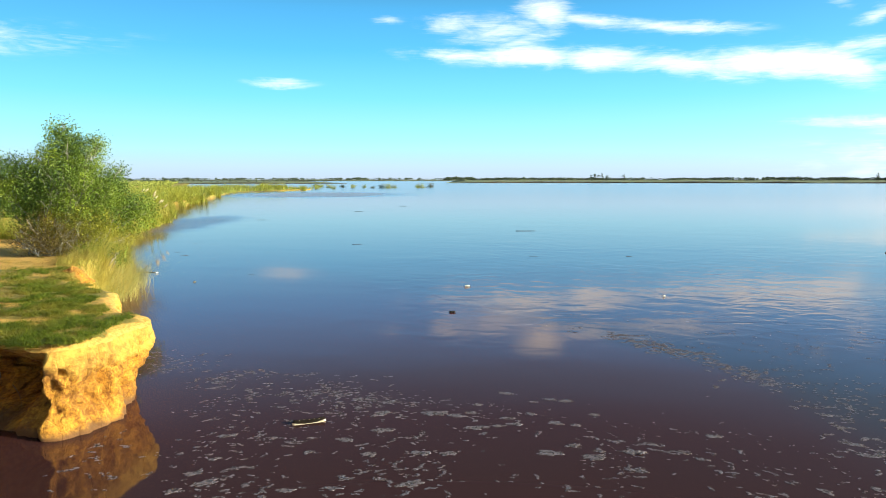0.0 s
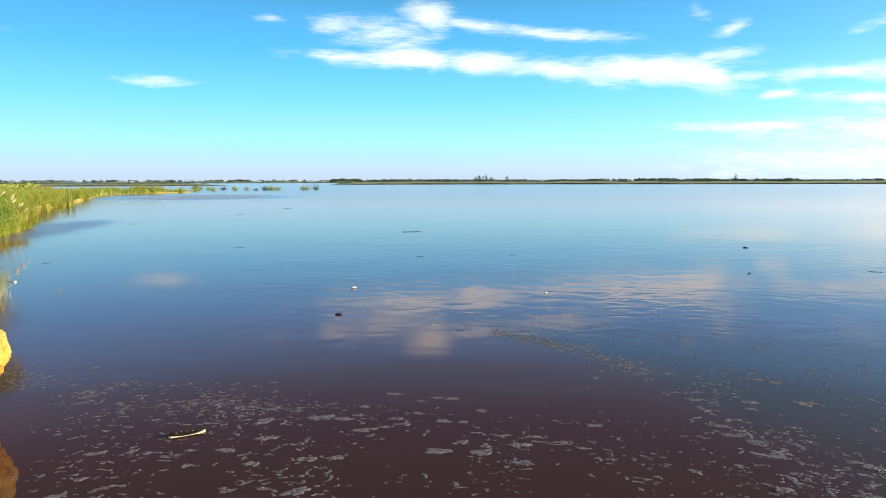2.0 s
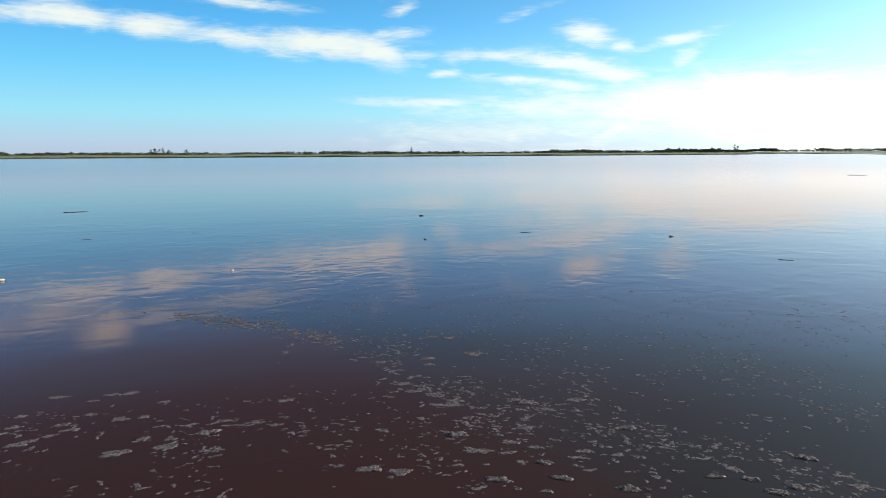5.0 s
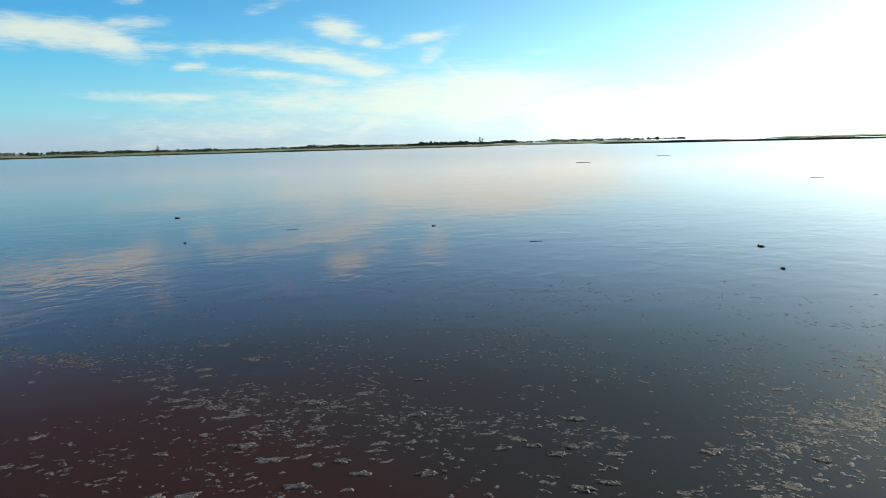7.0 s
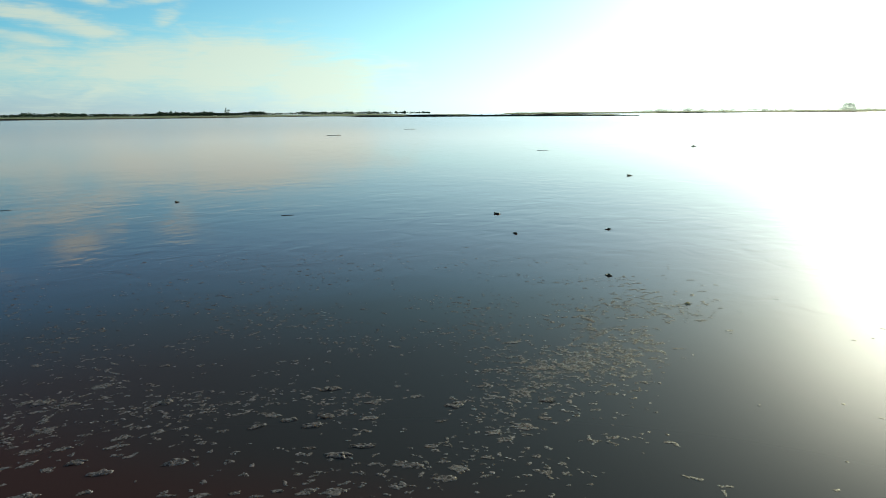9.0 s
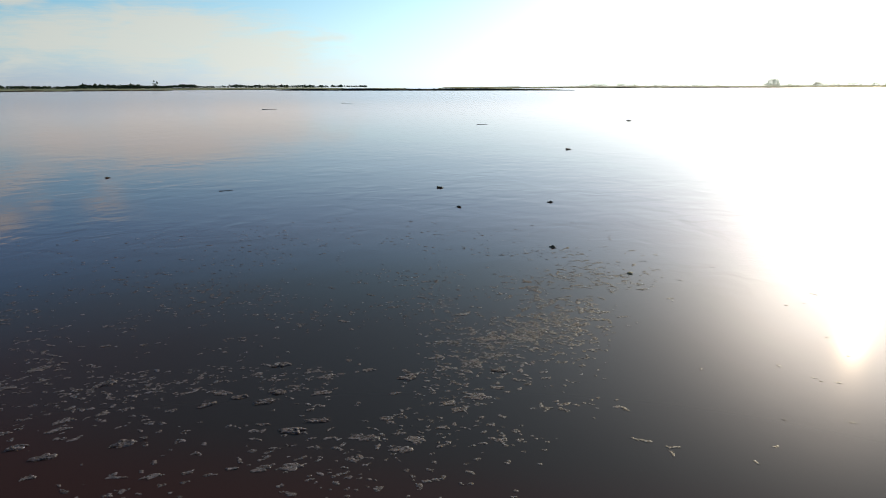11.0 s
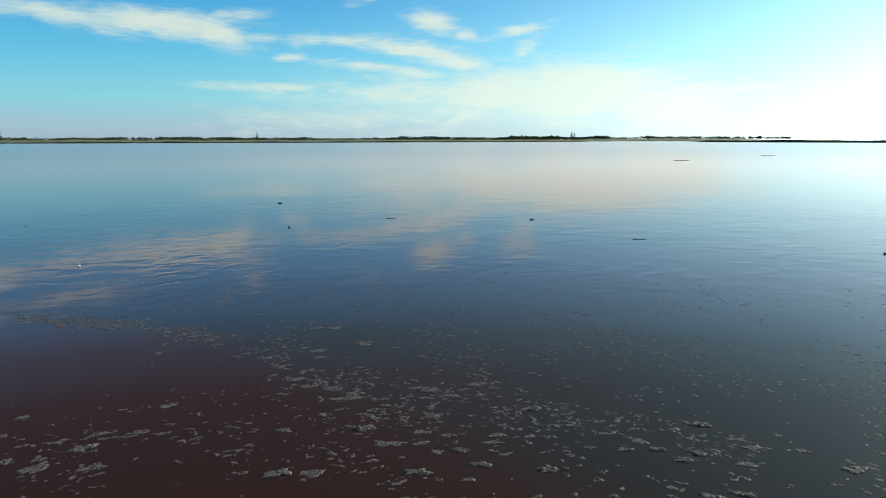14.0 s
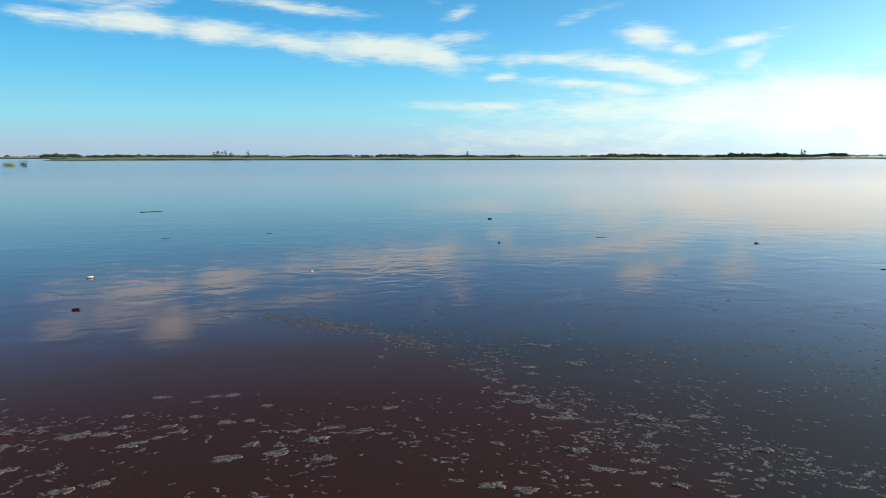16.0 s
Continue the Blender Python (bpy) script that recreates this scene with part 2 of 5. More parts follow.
windy = n.math("MULTIPLY", windy, n.span(flat.outputs[0], -3.5, 0.5, 0.2, 1.15))
# patches off the shore that the wind ruffles: centre, 1 / half width, 1 / half depth
ruffled = None
for cx, cy, kx, ky in ((-14.0, 38.5, 0.42, 0.11), (-20.0, 116.0, 0.075, 0.05)):
    spot_off = n.vmath("LENGTH", n.vmath("MULTIPLY", n.vmath("SUBTRACT", place, (cx, cy, 0.0)), (kx, ky, 0.0)))
    patch = n.span(n.math("ADD", spot_off, n.math("MULTIPLY", silt, 1.2)), 1.15, 1.9, 1.0, 0.0)
    ruffled = patch if ruffled is None else n.math("MAXIMUM", ruffled, patch)
gloss_rough = n.math("MULTIPLY_ADD", ruffled, 0.20, gloss_rough)
windy = n.math("MULTIPLY_ADD", ruffled, 3.0, windy)
lift = n.math("ADD", n.math("MULTIPLY", n.math("MULTIPLY", ripple, windy), 0.0054), n.math("MULTIPLY", swell, 0.0045))
waves = n.bump(lift, 1.0, 1.0)
# silt and the distance tint in the depth under a mirror surface; the mirror's colour stands in for the sky's polarised
# light
depth, mirror, angle, joined = n.add("ShaderNodeBsdfDiffuse"), n.add("ShaderNodeBsdfGlossy"), n.add("ShaderNodeFresnel"), n.add("ShaderNodeMixShader")
n.plug(silt_sky_tone, depth.inputs["Color"])
mirror.inputs["Color"].default_value = (0.985, 0.875, 0.895, 1)
n.plug(gloss_rough, mirror.inputs["Roughness"])
angle.inputs["IOR"].default_value = 1.255
for node in (mirror, angle):
    n.plug(waves, node.inputs["Normal"])
n.plug(angle.outputs[0], joined.inputs[0])
n.plug(depth.outputs[0], joined.inputs[1])
n.plug(mirror.outputs[0], joined.inputs[2])
n.tree.nodes.remove(shader)
for node in n.tree.nodes:
    if node.type == "OUTPUT_MATERIAL":
        n.plug(joined.outputs[0], node.inputs["Surface"])

# foam
foam_mat, n, shader = material("river_foam")
place = n.add("ShaderNodeNewGeometry")
tone = n.mix(place.outputs["Random Per Island"], (0.135, 0.118, 0.155), (0.265, 0.228, 0.29))
bubbles = n.add("ShaderNodeTexVoronoi")
n.plug(place.outputs["Position"], bubbles.inputs["Vector"])
bubbles.inputs["Scale"].default_value = 70.0
n.plug(n.mix(n.span(n.noise(place.outputs["Position"], 40.0, 3.0), 0.35, 0.7), tone, (0.09, 0.09, 0.12)), shader.inputs["Base Color"])
shader.inputs["Roughness"].default_value = 0.6
shader.inputs["Specular IOR Level"].default_value = 0.3
lace = n.math("ADD", n.math("MULTIPLY", n.noise(place.outputs["Position"], 55.0, 3.0, 0.6), 0.6), n.math("MULTIPLY", n.noise(place.outputs["Position"], 14.0, 2.0), 0.4))
n.plug(n.span(lace, 0.36, 0.60, 0.28, 0.84), shader.inputs["Alpha"])
n.plug(n.bump(bubbles.outputs["Distance"], 0.18, 0.004), shader.inputs["Normal"])

# cut earth of the bank
soil_mat, n, shader = material("bank_soil")
place = n.add("ShaderNodeTexCoord").outputs["Object"]
big = n.noise(place, 2.4, 5.0, 0.6)
small = n.noise(place, 22.0, 6.0, 0.7)
layer = n.noise(n.mapping(place, (0.7, 0.7, 5.0)), 2.2, 4.0, 0.6)
tone = n.ramp(n.math("ADD", n.math("MULTIPLY", big, 0.4), n.math("MULTIPLY", n.math("ADD", small, layer), 0.3)),
              [(0.36, (0.12, 0.05, 0.01)), (0.45, (0.40, 0.22, 0.045)), (0.53, (0.58, 0.35, 0.07)), (0.62, (0.68, 0.46, 0.12))])
split = n.add("ShaderNodeSeparateXYZ")
n.plug(place, split.inputs[0])
damp = n.math("ADD", split.outputs[2], n.math("MULTIPLY", n.math("SUBTRACT", big, 0.5), 0.25))
tone = n.mix(n.math("MULTIPLY", n.span(damp, 0.66, 0.48), 0.88), tone, n.mix(n.span(n.math("ADD", n.math("MULTIPLY", small, 0.6), n.math("MULTIPLY", big, 0.4)), 0.40, 0.60), (0.20, 0.075, 0.010), (0.60, 0.29, 0.036)))
streak = n.noise(n.mapping(place, (9.0, 9.0, 1.1)), 1.0, 5.0, 0.6)
tone = n.mix(n.math("MULTIPLY", n.span(streak, 0.52, 0.70), 0.55), tone, (0.20, 0.09, 0.02))
tone = n.mix(n.span(damp, 0.10, 0.02), tone, (0.15, 0.075, 0.03))
n.plug(tone, shader.inputs["Base Color"])
shader.inputs["Roughness"].default_value = 0.92
cracks = n.add("ShaderNodeTexVoronoi")
cracks.feature = "DISTANCE_TO_EDGE"
shaken = n.vmath("ADD", n.mapping(place, (1.0, 1.0, 0.35)), n.vmath("MULTIPLY", n.add("ShaderNodeTexNoise").outputs["Color"], (0.25, 0.25, 0.25)))
n.plug(shaken, cracks.inputs["Vector"])
cracks.inputs["Scale"].default_value = 7.0
relief = n.math("ADD", small, n.math("MULTIPLY", n.span(cracks.outputs["Distance"], 0.0, 0.05), 0.16))
n.plug(n.bump(relief, 0.9, 0.045), shader.inputs["Normal"])

# top of the bank: trodden earth with creeping grass
turf_mat, n, shader = material("bank_turf")
place = n.add("ShaderNodeTexCoord").outputs["Object"]
cover_n = n.noise(place, 0.9, 5.0, 0.62)
grain = n.noise(place, 30.0, 6.0, 0.7)
earth = n.ramp(grain, [(0.3, (0.36, 0.18, 0.04)), (0.5, (0.60, 0.36, 0.09)), (0.7, (0.70, 0.47, 0.15))])
green = n.ramp(grain, [(0.3, (0.07, 0.075, 0.012)), (0.5, (0.20, 0.17, 0.035)), (0.7, (0.42, 0.31, 0.085))])
bare = n.add("ShaderNodeAttribute")
bare.attribute_name = "bare"
mask = n.span(n.math("ADD", n.math("SUBTRACT", cover_n, n.math("MULTIPLY", bare.outputs["Fac"], 0.45)), n.math("MULTIPLY", n.math("SUBTRACT", grain, 0.5), 0.35)), 0.36, 0.46)
n.plug(n.mix(mask, earth, green), shader.inputs["Base Color"])
shader.inputs["Roughness"].default_value = 0.95
n.plug(n.bump(grain, 0.7, 0.03), shader.inputs["Normal"])

# far land and leaf colours greyed and cooled to take in distance haze
far_land_mat = rough_stuff("far_bank_land", [(0.09, 0.125, 0.075), (0.14, 0.18, 0.10), (0.22, 0.24, 0.15)], 0.05, 0.95, 0.3, 0.2)
far_cut_mat = rough_stuff("far_bank_cut", [(0.018, 0.016, 0.013), (0.035, 0.03, 0.025), (0.07, 0.055, 0.045)], 0.2, 0.95, 0.3, 0.2)
far_leaf_mat = leafy("far_leaves", (0.045, 0.075, 0.055), (0.11, 0.15, 0.10), (0.12, 0.13, 0.08), 0.7, 0.5)
# leaves of the sunward trees: haze and glare painted in as a pale colour
hazed_leaf_mat = leafy("hazed_leaves", (0.40, 0.46, 0.46), (0.58, 0.63, 0.64), (0.52, 0.55, 0.54), 0.6, 0.9)
shrub_leaf_mat = leafy("shrub_leaves", (0.012, 0.032, 0.020), (0.20, 0.31, 0.055), (0.27, 0.35, 0.04), 0.4, 0.28)
shrub_bark_mat = rough_stuff("pale_shrub_bark", [(0.16, 0.15, 0.14), (0.32, 0.31, 0.30), (0.48, 0.47, 0.45)], 14.0, 0.8, 0.5, 0.004)
dry_leaf_mat = leafy("dry_shrub_leaves", (0.045, 0.033, 0.02), (0.27, 0.22, 0.065), (0.17, 0.12, 0.045), 0.6, 0.25)
herb_mat = leafy("yellow_herb_leaves", (0.10, 0.12, 0.025), (0.38, 0.39, 0.06), (0.46, 0.40, 0.07), 0.5, 0.3)
marsh_mat = leafy("marsh_reeds", (0.14, 0.19, 0.05), (0.36, 0.42, 0.10), (0.38, 0.37, 0.10), 0.6, 0.4)
feather_mat = leafy("feathery_grass", (0.30, 0.32, 0.10), (0.58, 0.56, 0.24), (0.62, 0.52, 0.22), 0.6, 0.45)
grass_mat = leafy("tall_grass", (0.27, 0.28, 0.06), (0.62, 0.54, 0.16), (0.66, 0.49, 0.17), 0.6, 0.4)
turf_blade_mat = leafy("turf_blades", (0.04, 0.075, 0.010), (0.22, 0.28, 0.03), (0.38, 0.30, 0.06), 0.6, 0.25)
dead_grass_mat = leafy("dead_grass", (0.16, 0.11, 0.03), (0.48, 0.36, 0.10), (0.30, 0.22, 0.06), 0.7, 0.2)
reed_mat = leafy("reeds", (0.20, 0.25, 0.04), (0.46, 0.48, 0.09), (0.48, 0.42, 0.09), 0.6, 0.45)
bark_mat = rough_stuff("bark", [(0.06, 0.045, 0.035), (0.15, 0.12, 0.09), (0.27, 0.23, 0.18)], 14.0, 0.85, 0.5, 0.004)
pale_wood_mat = rough_stuff("weathered_wood", [(0.30, 0.24, 0.13), (0.48, 0.41, 0.26), (0.62, 0.56, 0.40)], 20.0, 0.8, 0.4, 0.003)
dark_wood_mat = rough_stuff("wet_wood", [(0.010, 0.008, 0.006), (0.020, 0.015, 0.011), (0.045, 0.033, 0.022)], 25.0, 0.6, 0.5, 0.003)
wet_bark_mat = rough_stuff("wet_black_bark", [(0.004, 0.003, 0.003), (0.008, 0.006, 0.005), (0.020, 0.015, 0.011)], 25.0, 0.9, 0.6, 0.004)
wet_bark_mat.node_tree.nodes["Principled BSDF"].inputs["Specular IOR Level"].default_value = 0.15
log_mat = rough_stuff("stripped_log", [(0.20, 0.17, 0.13), (0.45, 0.41, 0.34), (0.68, 0.64, 0.56)], 30.0, 0.7, 0.5, 0.004)
plume_mat = rough_stuff("seed_plume", [(0.45, 0.38, 0.24), (0.60, 0.52, 0.36), (0.74, 0.66, 0.50)], 30.0, 0.9, 0.3, 0.005)
bottle_mat = rough_stuff("dull_white_plastic", [(0.38, 0.37, 0.36), (0.55, 0.54, 0.53), (0.68, 0.67, 0.66)], 15.0, 0.4, 0.1, 0.002)


# ---------------- mesh helpers ----------------
rng = random.Random(7)


def mesh_object(name, verts, faces, mat, smooth=False, parent=None, label=""):
    data = bpy.data.meshes.new(name)
    data.from_pydata(verts, [], faces)
    data.materials.append(mat)
    if smooth:
        data.polygons.foreach_set("use_smooth", [True] * len(data.polygons))
    data.update()
    ob = new(name, data)
    if parent:
        ob.parent = parent
    if label:
        ob["label"] = label
    return ob


class Soup:
    """Vertices and faces gathered for one mesh."""

    def __init__(self):
        self.v, self.f = [], []

    def strip(self, rings, closed=True, cap=False):
        base, count = len(self.v), len(rings[0])
        for ring in rings:
            self.v.extend(ring)
        for k in range(len(rings) - 1):
            for j in range(count if closed else count - 1):
                a, b = base + k * count + j, base + k * count + (j + 1) % count
                self.f.append((a, b, b + count, a + count))
        if cap:
            self.f.append(tuple(base + j for j in reversed(range(count))))
            self.f.append(tuple(base + (len(rings) - 1) * count + j for j in range(count)))

    def tube(self, path, radii, sides=6):
        rings = []
        for k, p in enumerate(path):
            p = Vector(p)
            d = (Vector(path[min(k + 1, len(path) - 1)]) - Vector(path[max(k - 1, 0)])).normalized()
            a = d.cross(Vector((0.31, 0.17, 0.93)))
            a = a.normalized() if a.length > 1e-3 else Vector((1, 0, 0))
            b = d.cross(a)
            rings.append([tuple(p + radii[k] * (math.cos(6.2832 * j / sides) * a + math.sin(6.2832 * j / sides) * b)) for j in range(sides)])
        self.strip(rings, True, True)

    def blade(self, root, lean, length, width, bend, segments=3):
        """A tapered grass blade that rises from root and bends towards lean (an angle)."""
        base = len(self.v)
        dx, dy = math.cos(lean), math.sin(lean)
        x, y, z = root
        for k in range(segments + 1):
            s = k / segments
            out, up = bend * length * s * s, length * (s - 0.35 * bend * s * s)
            half = 0.5 * width * (1 - 0.85 * s)
            px, py = x + dx * out, y + dy * out
            self.v.append((px - dy * half, py + dx * half, z + up))
            self.v.append((px + dy * half, py - dx * half, z + up))
            if k:
                a = base + 2 * (k - 1)
                self.f.append((a, a + 1, a + 3, a + 2))

    def leaf(self, p, size, r):
        """A folded leaf of four points in a chance direction."""
        d = Vector((r.gauss(0, 1), r.gauss(0, 1), r.gauss(0, 0.7))).normalized()
        a = d.cross(Vector((r.gauss(0, 1), r.gauss(0, 1), r.gauss(0, 1)))).normalized()
        base = len(self.v)
        p = Vector(p)
        self.v += [tuple(p), tuple(p + d * size * 0.5 + a * size * 0.28), tuple(p + d * size), tuple(p + d * size * 0.5 - a * size * 0.28)]
        self.f.append((base, base + 1, base + 2, base + 3))

    def lump(self, p, size, r, flat=1.0):
        """An uneven eight-faced clump."""
        base = len(self.v)
        for x, y, z in ((1, 0, 0), (-1, 0, 0), (0, 1, 0), (0, -1, 0), (0, 0, 1), (0, 0, -1)):
            k = size * r.uniform(0.6, 1.3)
            self.v.append((p[0] + x * k + r.gauss(0, 0.15) * size, p[1] + y * k + r.gauss(0, 0.15) * size, p[2] + z * k * flat))
        for a, b, c in ((0, 2, 4), (2, 1, 4), (1, 3, 4), (3, 0, 4), (2, 0, 5), (1, 2, 5), (3, 1, 5), (0, 3, 5)):
            self.f.append((base + a, base + b, base + c))

    def make(self, name, mat, smooth=False, parent=None, label=""):
        return mesh_object(name, self.v, self.f, mat, smooth, parent, label)


def thing(name, label, category, group="", place=(0, 0, 0), turn=0.0, scale=1.0):
    ob = new(name)
    ob.empty_display_size = 0.1
    ob.matrix_basis = pose(*place, 0, 0, turn) @ Matrix.Scale(scale, 4)
    return tagged(ob, label, category, group)


def fbm(x, y, z, octaves=4):
    return noise.fractal((x, y, z), 1.0, 2.1, octaves)


# ---------------- river ----------------
def river():
    rings, count = [0.0, 4, 8, 16, 40, 120, 400, 1200, 4600], 64
    verts, faces = [(0, 0, 0)], []
    for ring in rings[1:]:
        verts += [(ring * math.cos(6.2832 * j / count), ring * math.sin(6.2832 * j / count), 0) for j in range(count)]
    for j in range(count):
        faces.append((0, 1 + j, 1 + (j + 1) % count))
    for k in range(len(rings) - 2):
        for j in range(count):
            a, b = 1 + k * count + j, 1 + k * count + (j + 1) % count
            faces.append((a, a + count, b + count, b))
    return tagged(mesh_object("water", verts, faces, water_mat), "calm muddy brown river water mirroring the evening sky", "river", kind="structure")


river()

# ---------------- near bank ----------------
RIM = [(6, -400), (4, -60), (2.2, -15), (1.3, -4), (1.0, -0.8), (0.4, 0.6), (-0.8, 1.2), (-2.6, 1.6), (-4.2, 2.5), (-5.6, 4.1), (-6.6, 5.5), (-6.4, 6.9), (-5.5, 7.2),
       (-4.6, 6.85), (-4.1, 6.60), (-3.75, 6.45), (-3.52, 6.36), (-3.34, 6.6), (-3.25, 7.0), (-3.17, 7.6), (-3.3, 7.95), (-3.72, 8.25), (-4.1, 8.9), (-4.4, 9.6), (-5.0, 10.2),
       (-5.8, 11.0), (-6.6, 13.2), (-7.25, 15.8), (-9.2, 19.7), (-11.5, 24), (-13.8, 29.5), (-14.8, 35), (-15.6, 39.4), (-18.6, 48), (-22.2, 56.5), (-26.5, 77), (-34, 110),
       (-41, 143), (-36, 155), (-31, 166), (-36, 177), (-60, 188), (-74, 208), (-110, 308), (-152, 425), (-200, 480), (-600, 520), (-2600, 700)]


def smooth_line(points, near_step):
    """A smooth line through the points, stepped finely near the camera and coarsely far off."""
    out, n_pts = [], len(points)
    for i in range(n_pts - 1):
        p0, p1, p2, p3 = (Vector(points[min(max(i + d, 0), n_pts - 1)]) for d in (-1, 0, 1, 2))
        step = near_step * max(1.0, min(p1.length, p2.length) / 9.0)
        if (p1.y + p2.y) / 2 < 4 and p1.y < 4:
            step = max(step, 0.25)
        parts = max(2, int((p2 - p1).length / step))
        for k in range(parts):
            s = k / parts
            out.append(0.5 * ((2 * p1) + (p2 - p0) * s + (2 * p0 - 5 * p1 + 4 * p2 - p3) * s * s + (3 * p1 - p0 - 3 * p2 + p3) * s ** 3))
    out.append(Vector(points[-1]))
    return out


def bank_top(x, y):
    """Height of the bank's top over the water."""
    base = 0.86 - 0.42 * min(1.0, max(0.0, (y - 11.0) / 16.0)) - 0.2 * min(1.0, max(0.0, (y - 40) / 80.0))
    # rise out of view behind, added to keep low sky light off the hollow
    back = min(1.0, max(0.0, (4.4 - y) / 2.6)) * min(1.0, max(0.0, (-3.6 - x) / 2.5))
    base += 2.2 * back * back * (3 - 2 * back)
    return base + 0.035 * fbm(x * 0.7, y * 0.7, 3.1) + 0.012 * fbm(x * 4, y * 4, 1.7)


def rim_x(y):
    """Where the rim lies at y, along the shore beyond the cut bank."""
    for (ax, ay), (bx, by) in zip(RIM[22:], RIM[23:37]):
        if ay <= y <= by:
            return ax + (bx - ax) * (y - ay) / (by - ay)
    return RIM[22][0] if y < RIM[22][1] else RIM[36][0]


def shore_height(x, y):
    """Height of the ground, down the slope of the shore too."""
    out = x - rim_x(y)
    top = bank_top(x, y)
    return top if out < 0 else max(-0.05, top - out * 2.4)


# worn spots of the turf: x, y, half width, half depth, strength
WORN = [(-4.4, 7.45, 0.45, 0.20, 0.7), (-4.1, 8.1, 0.30, 0.18, 0.8), (-5.1, 8.5, 0.4, 0.2, 0.5), (-6.4, 10.5, 0.7, 0.3, 0.4), (-9.0, 15.4, 1.5, 0.9, 1.0), (-8.0, 12.9, 1.2, 0.5, 0.8)]


def bare_earth(x, y, edge):
    """How worn the turf is: along the rim and on the trodden track."""
    track = math.exp(-((x + 10.8 + 0.6 * (y - 17)) / (1.1 + 0.05 * abs(y - 17))) ** 4) if y > 12 else 0.0
    mound = math.exp(-((x + 6.1) / 0.35) ** 2 - ((y - 11.7) / 0.5) ** 2)
    worn = sum(k * math.exp(-((x - a) / w) ** 2 - ((y - b) / d) ** 2) for a, b, w, d, k in WORN)
    return min(1.0, worn + math.exp(-(edge / (0.07 + 0.07 * fbm(x * 2.5, y * 2.5, 8.8))) ** 2) + track + mound + 0.7 * math.exp(-((x + 7.6) / 1.1) ** 2 - ((y - 8.6) / 0.7) ** 2))


def gully(x, y, z):
    """Relief of the cut face: fluted, with clods and cracks."""
    flute = abs(fbm(x * 3.4, y * 3.4, z * 0.9 + 4.0, 3))
    clods = abs(fbm(x * 7.5, y * 7.5, z * 6.0, 4))
    pit = max(0.0, fbm(x * 8.0, y * 8.0, z * 6.0 + 3.0, 3) - 0.22)
    return -0.22 * min(0.3, pit) + 0.20 * (0.22 - flute) + 0.11 * (0.18 - clods) + 0.07 * fbm(x * 1.6, y * 1.6, z * 2.2, 3) + 0.026 * fbm(x * 18, y * 18, z * 13, 3)


